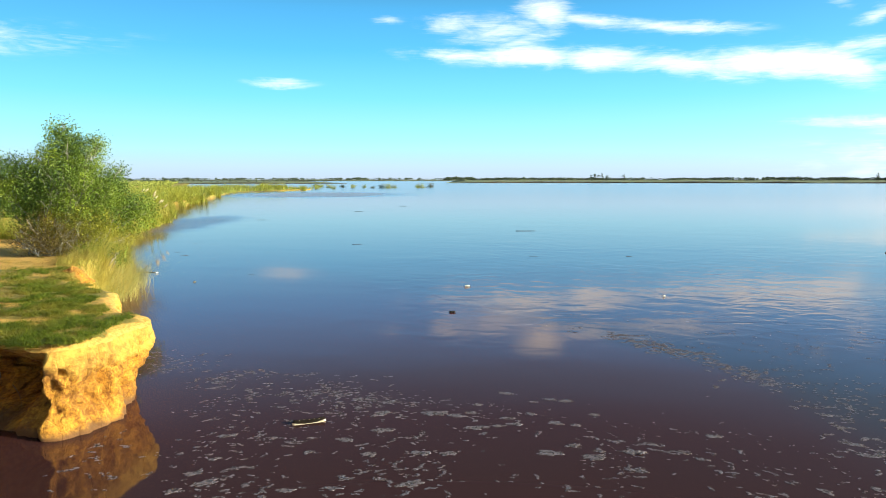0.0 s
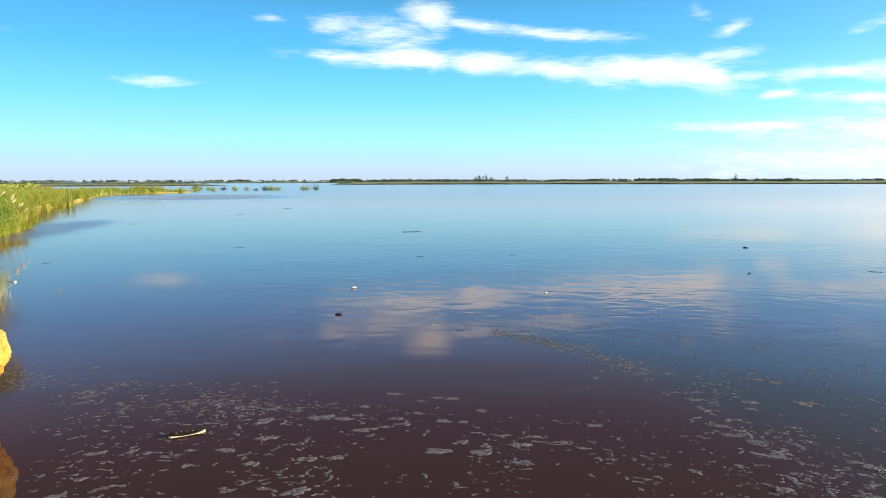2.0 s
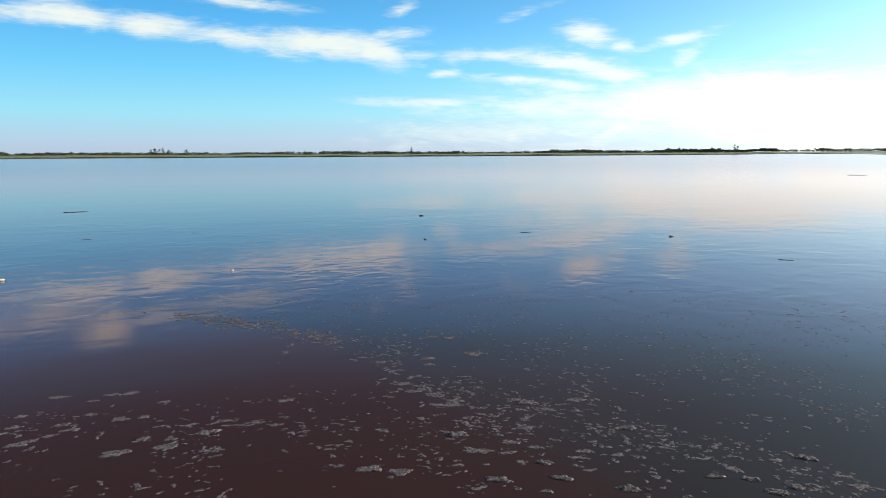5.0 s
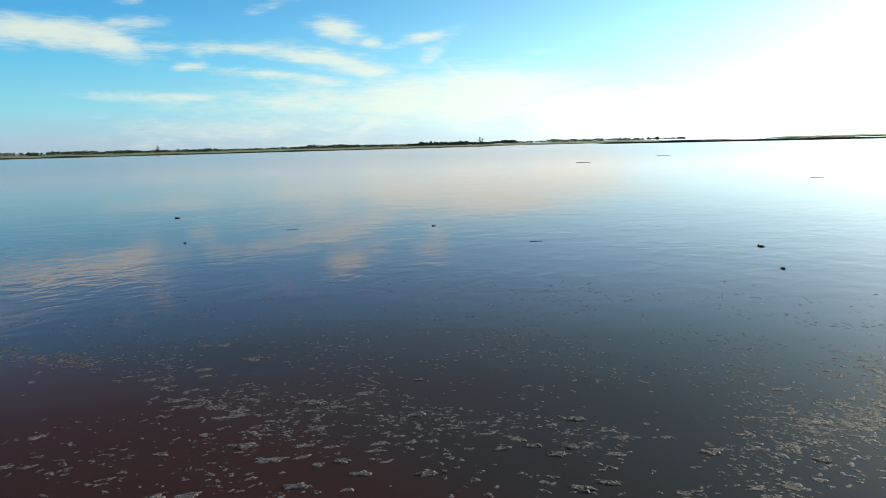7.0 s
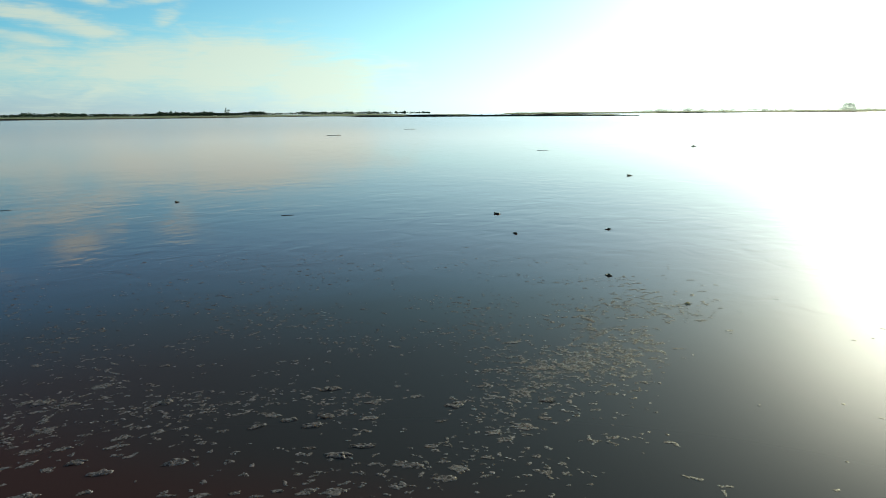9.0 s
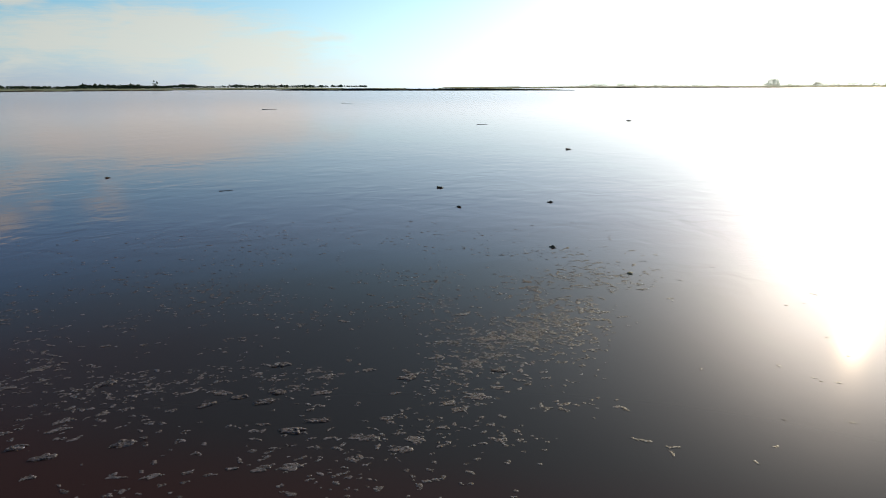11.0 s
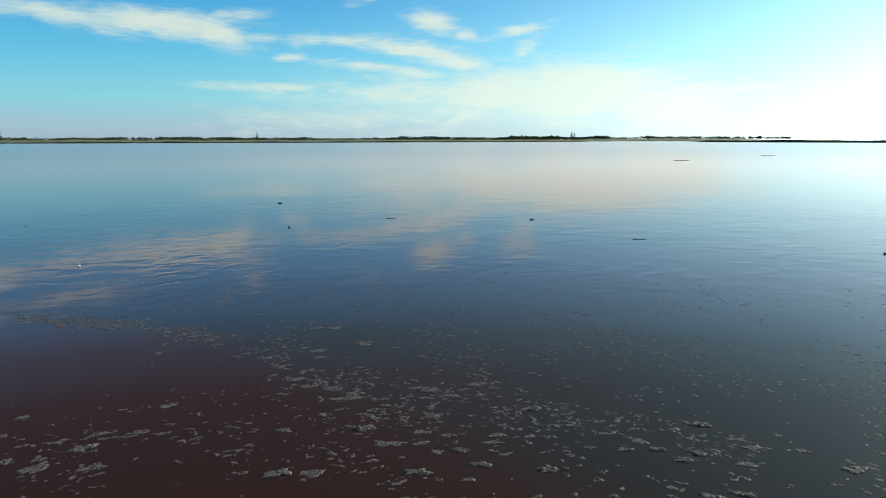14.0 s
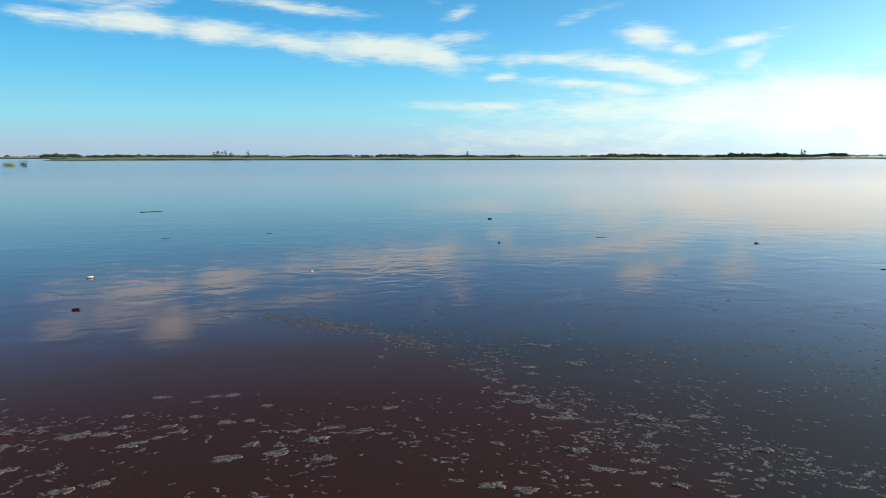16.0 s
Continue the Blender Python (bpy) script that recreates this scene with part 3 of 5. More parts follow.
def near_bank():
    rim = smooth_line(RIM, 0.024)
    rim = [p + Vector((fbm(p.x * 2.2, p.y * 2.2, 0.3), fbm(p.x * 2.2, p.y * 2.2, 9.3))) * 0.05 * min(3.0, max(1.0, p.length / 12)) for p in rim]
    count = len(rim)
    near_rim = [p for p in rim if p.y > 4 and p.length < 14]
    flat = [tuple(p) for p in rim] + [(-2600, -400)]
    loop = list(range(len(flat)))
    inner, r = [], random.Random(3)
    for step, x0, x1, y0, y1 in ((0.06, -7, -3, 6.2, 11.5), (0.25, -14, -3, 1, 20), (1.0, -40, 4, -20, 60), (8.0, -160, 4, -80, 190), (90.0, -2500, 4, -380, 660)):
        for i in range(int((x1 - x0) / step)):
            for j in range(int((y1 - y0) / step)):
                inner.append((x0 + (i + r.uniform(0.2, 0.8)) * step, y0 + (j + r.uniform(0.2, 0.8)) * step))
    edges = [(i, (i + 1) % len(loop)) for i in range(len(loop))]
    verts, _, faces, origin, _, _ = geometry.delaunay_2d_cdt([Vector(p) for p in flat + inner], edges, [loop], 1, 1e-4)
    near_xy = np.array([tuple(p) for p in near_rim])
    top, bare = [], []
    for k, v in enumerate(verts):
        edge = 9.0
        if -12 < v.x < -3 and 4 < v.y < 14:
            edge = float(np.min(np.hypot(near_xy[:, 0] - v.x, near_xy[:, 1] - v.y)))
        z = bank_top(v.x, v.y) - (0.02 if origin[k] and min(origin[k]) < count else 0.0)
        top.append((v.x, v.y, z - 0.05 * math.exp(-(edge / 0.09) ** 2)))
        bare.append(bare_earth(v.x, v.y, edge))
    ground = tagged(mesh_object("ground", top, faces, turf_mat, True), "sandy river bank top with patchy creeping grass", "ground", kind="structure")
    ground.data.attributes.new("bare", "FLOAT", "POINT").data.foreach_set("value", bare)
    # the face, from the rim down below the water
    rows = 44
    grids = {"bank_face": ([], []), "shore_slope": ([], [])}
    for i, p in enumerate(rim):
        ahead = (rim[min(i + 1, count - 1)] - rim[max(i - 1, 0)])
        out = Vector((ahead.y, -ahead.x)).normalized()
        z_top = bank_top(p.x, p.y) - 0.02 - (0.05 if p.y > 4 and p.length < 14 else 0.0)
        slope = min(1.0, max(0.0, (p.y - 9.9) / 1.3))
        hollow = math.exp(-((p.x + 4.38) / 0.75) ** 6) if 6.3 < p.y < 7.4 else 0.0
        undercut = math.exp(-((p.y - 7.75) / 0.55) ** 4) * (p.x > -3.6)
        nook = math.exp(-((p.y - 8.75) / 0.5) ** 2) * (p.x > -4.6)
        column = []
        for k in range(rows + 1):
            s = k / rows
            z = z_top * (1 - s) - 0.4 * s
            steep = 0.06 * s * min(1.0, max(0.0, (7.3 - p.y) / 0.4)) - 0.13 * s * min(1.0, max(0.0, (p.y - 6.95) / 0.5)) - 0.06 * nook + 0.05 * math.sin(3.14 * min(1, s * 2.5)) - 0.13 * undercut * min(1.0, max(0.0, (s - 0.30) / 0.4))
            ledge = -0.05 * min(1.0, max(0.0, (0.60 + 0.12 * fbm(p.x * 3, p.y * 3, 6.0, 2) - z) / 0.12)) + 0.06 * min(1.0, max(0.0, (0.22 - z) / 0.2))
            steep += ledge * (1 - hollow)
            low = min(1.0, max(0.0, (0.66 - z) / 0.6))
            hollow = math.exp(-((p.x + 4.49 + 0.15 * low) / 0.75) ** 8) if 6.3 < p.y < 7.4 else 0.0
            hollow *= 1 - 0.8 * low * math.exp(-((p.x + 3.90 + 0.04 * fbm(2.0, z * 6, 1.0, 2)) / 0.10) ** 2)
            deep = min(1.0, max(0.0, s - 0.015) * 4.2) * (0.12 + 0.88 * min(1.0, max(0.0, z / 0.34)))
            cave = hollow * (-0.85 * deep * (1 + 0.6 * fbm(p.x * 2.4, 2.0, z * 2.4, 3)) + 0.06 * fbm(p.x * 6, 4.0, z * 6, 3) + 0.12 * max(0.0, 1 - z / 0.3))
            if p.y < 6.8 and -4.3 < p.x < -3.3:
                cleft = math.exp(-((p.x + 3.655 + 0.05 * fbm(1.0, z * 5, 2.0, 2)) / 0.032) ** 2) * min(1.0, max(0.0, (0.70 - z) / 0.1))
                cave += -0.20 * cleft + 0.05 * low * math.exp(-((p.x + 3.66) / 0.30) ** 4)
            gentle = 0.5 * s + 0.04 * fbm(p.x, p.y, z)
            off = (1 - slope) * (steep + gully(p.x, p.y, z) * min(1.0, s * 7) * min(1.0, max(0.35, 0.35 + z * 2.5)) + cave) + slope * gentle
            column.append((p.x + out.x * off, p.y + out.y * off, z))
        for name, keep in (("bank_face", p.y < 10.45), ("shore_slope", p.y > 10.38)):
            if keep:
                grids[name][0].append(column)
    for name, mat, label, kind in (("bank_face", soil_mat, "eroded yellow clay face of the river bank", "river bank"), ("shore_slope", turf_mat, "grassy slope of the shore into the river", "river bank")):
        soup = Soup()
        soup.strip(grids[name][0], closed=False)
        tagged(soup.make(name, mat, True), label, kind, kind="structure")


near_bank()


def clods():
    """Loose crumbs of earth along the worn lip of the cut bank."""
    r = random.Random(58)
    soup = Soup()
    lip = [p for p in smooth_line(RIM, 0.05) if 6.3 < p.y < 7.6 and -4.4 < p.x]
    for _ in range(420):
        p = r.choice(lip)
        x, y = p.x - 0.03 - abs(r.gauss(0.03, 0.07)), p.y + 0.04 + abs(r.gauss(0.02, 0.05))
        size = 0.006 + 0.016 * r.random() ** 3
        soup.lump((x, y, bank_top(x, y) - 0.035 + 0.4 * size), size, r, 0.7)
    tagged(soup.make("earth_crumbs", soil_mat, True), "loose yellow crumbs of earth along the bank's lip", "earth", kind="stuff")


clods()


def earth_mound():
    """A broken lump of orange earth at the edge of the bank."""
    rings = []
    for k in range(19):
        s = k / 18
        ring = []
        for j in range(44):
            a = 6.2832 * j / 44
            wide = 1.0 - 0.92 * s ** 2.2
            x, y, z = 0.25 * wide * math.cos(a), 0.30 * wide * math.sin(a), 0.34 + 0.28 * s
            push = 0.12 * fbm(x * 5, y * 5, z * 5, 4) - 0.14 * abs(fbm(x * 7 + 3, y * 7, z * 3.0, 3))
            ring.append((x + push * math.cos(a) * (1 - s * 0.7), y + push * math.sin(a) * (1 - s * 0.7), z + 0.07 * fbm(x * 7, y * 7, 1.0, 3) * s))
        rings.append(ring)
    soup = Soup()
    soup.strip(rings, True, True)
    mound = soup.make("earth_mound", soil_mat, True)
    mound.matrix_basis = pose(-6.10, 11.75, 0.31)
    tagged(mound, "crumbling orange earth mound at the edge of the bank", "earth mound")


earth_mound()


# ---------------- far banks ----------------
LIFT = 2.0


def far_bank(line, depth, rise, label, seed, lift=LIFT):
    """A low strip of land: line is its waterside edge, depth reaches inland."""
    pts = []
    for i in range(len(line) - 1):
        a, b = Vector(line[i]), Vector(line[i + 1])
        parts = max(2, int((b - a).length / 6))
        pts += [a.lerp(b, k / parts) for k in range(parts)]
    pts.append(Vector(line[-1]))
    soup_top, soup_cut = Soup(), Soup()
    rings_top, rings_cut = [], []
    for i, p in enumerate(pts):
        ahead = pts[min(i + 1, len(pts) - 1)] - pts[max(i - 1, 0)]
        inland = Vector((-ahead.y, ahead.x)).normalized()
        if inland.dot(p) < 0:
            inland = -inland
        end = min(1.0, i / 6, (len(pts) - 1 - i) / 6)
        wob = 5 * fbm(p.x * 0.02, p.y * 0.02, seed)
        h = rise * (0.12 + 0.88 * end) * (0.85 + 0.5 * fbm(p.x * 0.03, p.y * 0.03, seed + 4))
        q = p + inland * wob
        rings_cut.append([(q.x, q.y, -0.3), (q.x + inland.x * 0.5, q.y + inland.y * 0.5, h * 0.8), (q.x + inland.x * 1.2, q.y + inland.y * 1.2, h)])
        row = []
        for s in (1.2, 8, 25, 60, 120, 250):
            if s > depth:
                s = depth * (1 - 0.05 / s)
            d = s * end + 1.2 * (1 - end)
            row.append((q.x + inland.x * d, q.y + inland.y * d, h + lift * min(1.0, d / 110.0) + 0.25 * fbm(q.x * 0.06 + s, q.y * 0.06, seed) * min(1, s / 8)))
        rings_top.append(row)
    soup_top.strip(rings_top, closed=False)
    soup_cut.strip(rings_cut, closed=False)
    top = tagged(soup_top.make("far_bank", far_land_mat, True), label, "river bank", kind="structure")
    soup_cut.make("cut_edge", far_cut_mat, True, top)
    return pts


def far_tree(soup, wood, x, y, z, tall, wide, r, clumps=14, thin=False):
    wood.tube([(x, y, z - 0.3), (x + r.gauss(0, 0.1) * tall * 0.1, y, z + tall * 0.35), (x, y, z + tall * 0.7)], [0.035 * tall, 0.025 * tall, 0.01 * tall], 4)
    for _ in range(clumps):
        s = r.random()
        spread = wide * (1 - abs(s - 0.4) * 0.9)
        at = (x + r.gauss(0, 0.42) * spread, y + r.gauss(0, 0.42) * spread, z + tall * (0.18 + 0.78 * s))
        if thin:
            for _ in range(5):
                soup.leaf((at[0] + r.gauss(0, 0.12) * wide, at[1] + r.gauss(0, 0.12) * wide, at[2] + r.gauss(0, 0.08) * tall), wide * r.uniform(0.10, 0.22), r)
        else:
            soup.lump(at, wide * r.uniform(0.14, 0.30), r, 0.8)


def woods(line, count, tall, label, seed, inland=(8, 110), clump_noise=0.02, lift=LIFT, leaf_mat=far_leaf_mat):
    """A far belt of bushes and small trees along a line."""
    r = random.Random(seed)
    soup, wood = Soup(), Soup()
    total = sum((Vector(line[i + 1]) - Vector(line[i])).length for i in range(len(line) - 1))
    made = 0
    while made < count:
        want, i = r.random() * total, 0
        while want > (Vector(line[i + 1]) - Vector(line[i])).length:
            want -= (Vector(line[i + 1]) - Vector(line[i])).length
            i += 1
        a, b = Vector(line[i]), Vector(line[i + 1])
        p = a.lerp(b, want / (b - a).length)
        deep = r.uniform(*inland)
        d = p.normalized() * deep
        n0 = fbm(p.x * clump_noise, p.y * clump_noise, seed)
        made += 1
        h = tall * max(0.45, 0.85 + 0.45 * n0) * r.uniform(0.45, 1.25)
        far_tree(soup, wood, p.x + d.x, p.y + d.y, 0.9 + lift * min(1.0, deep / 110.0), h, h * r.uniform(0.8, 1.9), r, 8, leaf_mat is hazed_leaf_mat)
    ob = tagged(soup.make("distant_trees", leaf_mat), label, "trees", kind="stuff")
    wood.make("trunks", bark_mat, False, ob)


BANK_A = [(2, 565), (60, 575), (130, 572), (220, 545), (310, 512), (400, 480), (500, 450), (640, 420)]
BANK_B = [(500, 560), (640, 520), (820, 480), (900, 400), (960, 330)]
SPIT = [(600, 292), (560, 220), (520, 130), (500, 75), (475, 24)]
BANK_FAR_LEFT = [(-900, 1350), (-640, 1480), (-250, 1450), (50, 1400), (200, 1300)]
BANK_FAR_RIGHT = [(1250, 300), (1300, 100), (1260, -60), (1150, -200), (1060, -330), (900, -520)]
far_bank(BANK_A, 120, 1.1, "low grassy far river bank with a dark cut edge", 1.0)
far_bank(BANK_B, 250, 0.9, "distant flat marshy river bank", 2.0)
far_bank(SPIT, 30, 1.35, "long low sand spit in the river", 3.0, 0.1)
far_bank(BANK_FAR_LEFT, 250, 1.2, "distant flat river bank under haze", 4.0)
far_bank(BANK_FAR_RIGHT, 250, 1.2, "distant wooded river bank in the glare", 5.0)
BANK_C = [(-430, 330), (-300, 385), (-200, 420), (-130, 440), (-60, 450)]
far_bank(BANK_C, 250, 0.8, "flat green marsh beyond the shallows", 6.0, 0.5)
woods(BANK_C, 500, 1.2, "low bushes over the green marsh", 16, (5, 200), 0.02, 0.5)
woods(BANK_A, 1700, 1.9, "scattered bushes and small trees on the far bank", 11, (60, 115))
woods(BANK_B, 620, 3.5, "belt of trees on the distant bank", 12, (90, 200))
woods([(590, 270), (560, 222), (500, 80)], 60, 0.9, "low scrub on the sand spit", 13, (3, 20), 0.02, 0.3)
woods(BANK_FAR_LEFT, 520, 4.2, "thin belt of trees on the horizon", 14, (30, 200))
woods([(1300, 60), (1260, -60), (1150, -200), (1060, -330), (900, -520)], 700, 4.5, "wooded horizon beyond the river, its leaves paled for haze", 15, (20, 150), 0.02, LIFT, hazed_leaf_mat)


def single_far_tree(x, y, tall, wide, label, seed, clumps=40, stems=1, leaf_mat=far_leaf_mat):
    r = random.Random(seed)
    ob = thing("tree", label, "tree", place=(x, y, 1.6))
    crown = Soup()
    for _ in range(stems):
        wood = Soup()
        many = stems > 1
        far_tree(crown, wood, r.gauss(0, 0.5) * wide * many, r.gauss(0, 0.3) * wide * many, 0, tall * r.uniform(0.75, 1.0), wide / (1 + 0.5 * many), r, clumps, leaf_mat is hazed_leaf_mat)
        wood.make("trunk", bark_mat, False, ob)
    crown.make("crown", leaf_mat, False, ob)


for k, (x, tall) in enumerate([(121, 5.0), (124, 7.5), (127, 6.0), (130, 8.0), (133.5, 5.5)]):
    single_far_tree(x, 588, tall, 2.3, "tall slender tree in a clump on the far bank", 210 + k, 22)
single_far_tree(147, 584, 7.0, 2.4, "narrow single tree on the far bank", 22, 26)
single_far_tree(312, 522, 6.5, 2.6, "tall tree above the far scrub", 23, 22, 2)
single_far_tree(640, 436, 9.0, 3.5, "tall tree on the distant bank", 25, 30, 2)
single_far_tree(1088, -214, 13.0, 12.0, "large broad tree on the far bank, paled for haze", 26, 90, 1, hazed_leaf_mat)
single_far_tree(1060, -262, 8.0, 9.0, "round tree on the far bank, paled for haze", 27, 60, 1, hazed_leaf_mat)


# ---------------- plants of the near shore ----------------
def tussock(r, blades, tall, spread, width, bend=0.55, foot=0.35):
    soup = Soup()
    for _ in range(blades):
        a, d = r.uniform(0, 6.2832), spread * foot * math.sqrt(r.random())
        soup.blade((d * math.cos(a), d * math.sin(a), -0.05), a + r.gauss(0, 0.7), tall * r.uniform(0.5, 1.1), width * r.uniform(0.7, 1.3), bend * r.uniform(0.3, 1.5), 4)
    return soup


def grass_clumps():
    r = random.Random(31)
    kinds = []
    for k in range(5):
        ob = thing("grass_tussock", "tall yellow-green grass tussock at the water's edge", "grass", "grass tussocks along the shore", (-8.6 - 0.5 * k, 17.6 + 1.0 * k, 0.55))
        tussock(r, 210, (1.0, 0.85, 1.2, 0.7, 1.05)[k], 0.7, 0.0085, 0.8).make("foliage", (grass_mat, grass_mat, reed_mat, grass_mat, reed_mat)[k], False, ob)
        kinds.append(ob)
    # straw-yellow fringe beyond the cut bank and the mound
    spots = []
    for _ in range(46):
        y = r.uniform(13.2, 18.5)
        spots.append((rim_x(y) + 0.18 - min(0.7, abs(r.gauss(0, 0.35))), y, r.uniform(0.4, 0.72)))
    for _ in range(24):
        y = r.uniform(13.3, 15.2)
        spots.append((rim_x(y) + 0.12 - r.uniform(0.0, 0.75), y, r.uniform(0.4, 0.8)))
    for _ in range(50):
        y = r.uniform(17.5, 25.5)
        spots.append((rim_x(y) + 0.2 - abs(r.gauss(0, 1.1)), y, r.uniform(0.5, 0.95)))
    for _ in range(190):
        y = 19.5 + 62 * r.random() ** 1.5
        spots.append((rim_x(y) + 0.6 - abs(r.gauss(0, 1.5)) * (1 + y / 60), y, r.uniform(0.6, 1.0) * (1 + y / 170)))
    for _ in range(90):
        i = 34 + r.random() * 4.9
        a, b = Vector(RIM[int(i)]), Vector(RIM[int(i) + 1])
        p = a.lerp(b, i % 1)
        spots.append((p.x + 0.5 - abs(r.gauss(0, 4.0)), p.y + r.uniform(-3, 3), r.uniform(1.3, 2.0)))
    far_reeds = Soup()
    for x, y, size in spots:
        if y < 15.4 and x < -0.485 * y:
            continue
        ground = shore_height(x, y)
        if y > 26:
            tuft, base = tussock(r, 80, size, 0.7 * size, 0.02 + 0.0003 * y, 0.7), len(far_reeds.v)
            far_reeds.v += [(x + a, y + b, ground + c) for a, b, c in tuft.v]
            far_reeds.f += [tuple(base + q for q in f) for f in tuft.f]
            continue
        copy_thing(kinds[r.randrange(5) if y < 19 else r.choice((2, 4, 4, 0))], pose(x, y, ground - 0.03, 0, 0, r.uniform(0, 360)) @ Matrix.Scale(size, 4))

    tagged(far_reeds.make("shore_reeds", reed_mat), "yellow-green reeds along the farther shore", "reeds", kind="stuff")


grass_clumps()


def shrub(label, place, lobes, leaves, stems, seed, leaf_size=0.055, leaf_mat=shrub_leaf_mat):
    """A many-stemmed shrub: forked stems out to leaf lobes (x, y, z, radius)."""
    r = random.Random(seed)
    ob = thing("shrub", label, "shrub", "", place)
    wood, crown = Soup(), Soup()
    total = sum(l[3] ** 2 for l in lobes)
    for x, y, z, rad in lobes:
        for _ in range(max(2, int(stems * rad * rad / total))):
            tip = Vector((x + r.uniform(-0.7, 0.7) * rad, y + r.uniform(-0.7, 0.7) * rad, z + r.uniform(-0.4, 0.75) * rad))
            foot = Vector((r.gauss(0, 0.16), r.gauss(0, 0.12), -0.1))
            mid = foot.lerp(tip, 0.5) + Vector((r.gauss(0, 0.12), r.gauss(0, 0.12), 0.15))
            wood.tube([foot, foot.lerp(mid, 0.5) + Vector((r.gauss(0, 0.04), r.gauss(0, 0.04), 0.02)), mid, tip], [0.022, 0.016, 0.011, 0.004], 5)
            for _ in range(4):
                t2 = tip + Vector((r.uniform(-0.4, 0.4), r.uniform(-0.4, 0.4), r.uniform(-0.2, 0.5))) * rad
                wood.tube([mid.lerp(tip, r.uniform(0.3, 1)), t2.lerp(tip, 0.4), t2], [0.007, 0.005, 0.002], 3)
        for _ in range(int(leaves * rad * rad / total)):
            # sprays of leaves along short twigs
            d = Vector((r.gauss(0, 1), r.gauss(0, 1), r.gauss(0, 1))).normalized() * rad * r.random() ** 0.45
            c = Vector((x, y, z)) + d
            way = (d.normalized() + Vector((0, 0, 0.7))).normalized()
            for k in range(7):
                crown.leaf(c + way * 0.035 * k + Vector((r.gauss(0, 0.025), r.gauss(0, 0.025), r.gauss(0, 0.02))), leaf_size * r.uniform(0.6, 1.2), r)
    wood.make("branchwork", shrub_bark_mat, True, ob)
    crown.make("foliage", leaf_mat, False, ob)
    return ob


SHRUB_AT = (-8.22, 15.4, 0.72)
shrub("dense green shrub with small leaves and bare stems on the bank", SHRUB_AT,
      [(-0.75, 0.0, 1.35, 0.62), (-0.1, 0.1, 1.5, 0.70), (0.10, 0.0, 2.05, 0.42), (0.52, -0.1, 1.30, 0.66), (0.10, 0.0, 2.62, 0.20), (0.20, 0.0, 2.38, 0.26), (0.55, 0.1, 2.12, 0.36),
       (1.05, 0.2, 1.0, 0.48), (1.45, 0.5, 0.88, 0.36), (-1.05, 0.0, 1.72, 0.36), (-0.35, -0.1, 0.80, 0.36), (0.98, 0.1, 1.5, 0.3), (0.85, 0.0, 2.35, 0.14), (1.22, 0.1, 1.75, 0.13)], 11000, 85, 41, 0.043)
shrub("low dry brown shrub skirt with yellowing leaves", (-8.35, 15.1, 0.70),
      [(-0.35, 0, 0.35, 0.36), (0.0, 0.0, 0.55, 0.44), (0.3, -0.1, 0.35, 0.40), (0.62, -0.1, 0.45, 0.36)], 2100, 60, 42, 0.034, dry_leaf_mat)
shrub("low yellow-green herb bush in the shore grass", (-7.75, 15.2, 0.66),
      [(-0.2, 0, 0.40, 0.30), (0.22, 0.1, 0.50, 0.32), (0.60, 0.6, 0.42, 0.28), (-0.35, -0.1, 0.72, 0.28), (0.15, -0.1, 0.80, 0.30), (0.5, 0.1, 0.70, 0.26)], 2600, 20, 44, 0.036, herb_mat)
shrub("low dark green bush at the foot of the shrub", (-7.05, 14.5, 0.62),
      [(-0.2, 0, 0.12, 0.17), (0.1, 0.1, 0.14, 0.19), (0.35, 0.2, 0.12, 0.15)], 500, 14, 45, 0.034)
shrub("small low green bush beside the sandy track", (-22.6, 36.5, 0.5), [(0, 0, 0.8, 1.2), (1.3, 0.2, 0.6, 0.8), (-1.5, 0, 0.9, 1.1)], 1800, 24, 43, 0.14)


def seed_plumes():
    r = random.Random(51)
    for k in range(9):
        s = k / 8
        tip = 1.75 - 0.62 * s + r.gauss(0, 0.06)
        ob = thing("reed_plume", "pale feathery reed plume over the shore grass", "reed", "reed plumes", (-14.5 + 1.05 * s, 34.0 + r.gauss(0, 0.4), 0.2), r.gauss(0, 8))
        stem, plume = Soup(), Soup()
        stem.tube([(0, 0, 0), (0.05, 0, tip * 0.6), (0.22, 0, tip - 0.2)], [0.008, 0.006, 0.004], 4)
        stem.make("stem", reed_mat, False, ob)
        rings = []
        for q in range(8):
            u = q / 7
            wide = 0.040 * math.sin(0.25 + 2.75 * u)
            rings.append([(0.22 + 0.16 * u + wide * r.uniform(0.7, 1.3) * math.cos(6.2832 * j / 7), wide * r.uniform(0.7, 1.3) * math.sin(6.2832 * j / 7), tip - 0.2 + 0.26 * u - 0.08 * u * u) for j in range(7)])
        plume.strip(rings, True, True)
        plume.make("plume", plume_mat, True, ob)


seed_plumes()


# where the turf grows thick: x, y, half width, half depth
LUSH = [(-3.68, 7.5, 0.22, 0.35), (-3.9, 6.8, 0.40, 0.22), (-4.7, 7.05, 0.6, 0.18), (-5.1, 9.4, 0.6, 0.5), (-5.6, 10.2, 0.7, 0.6)]


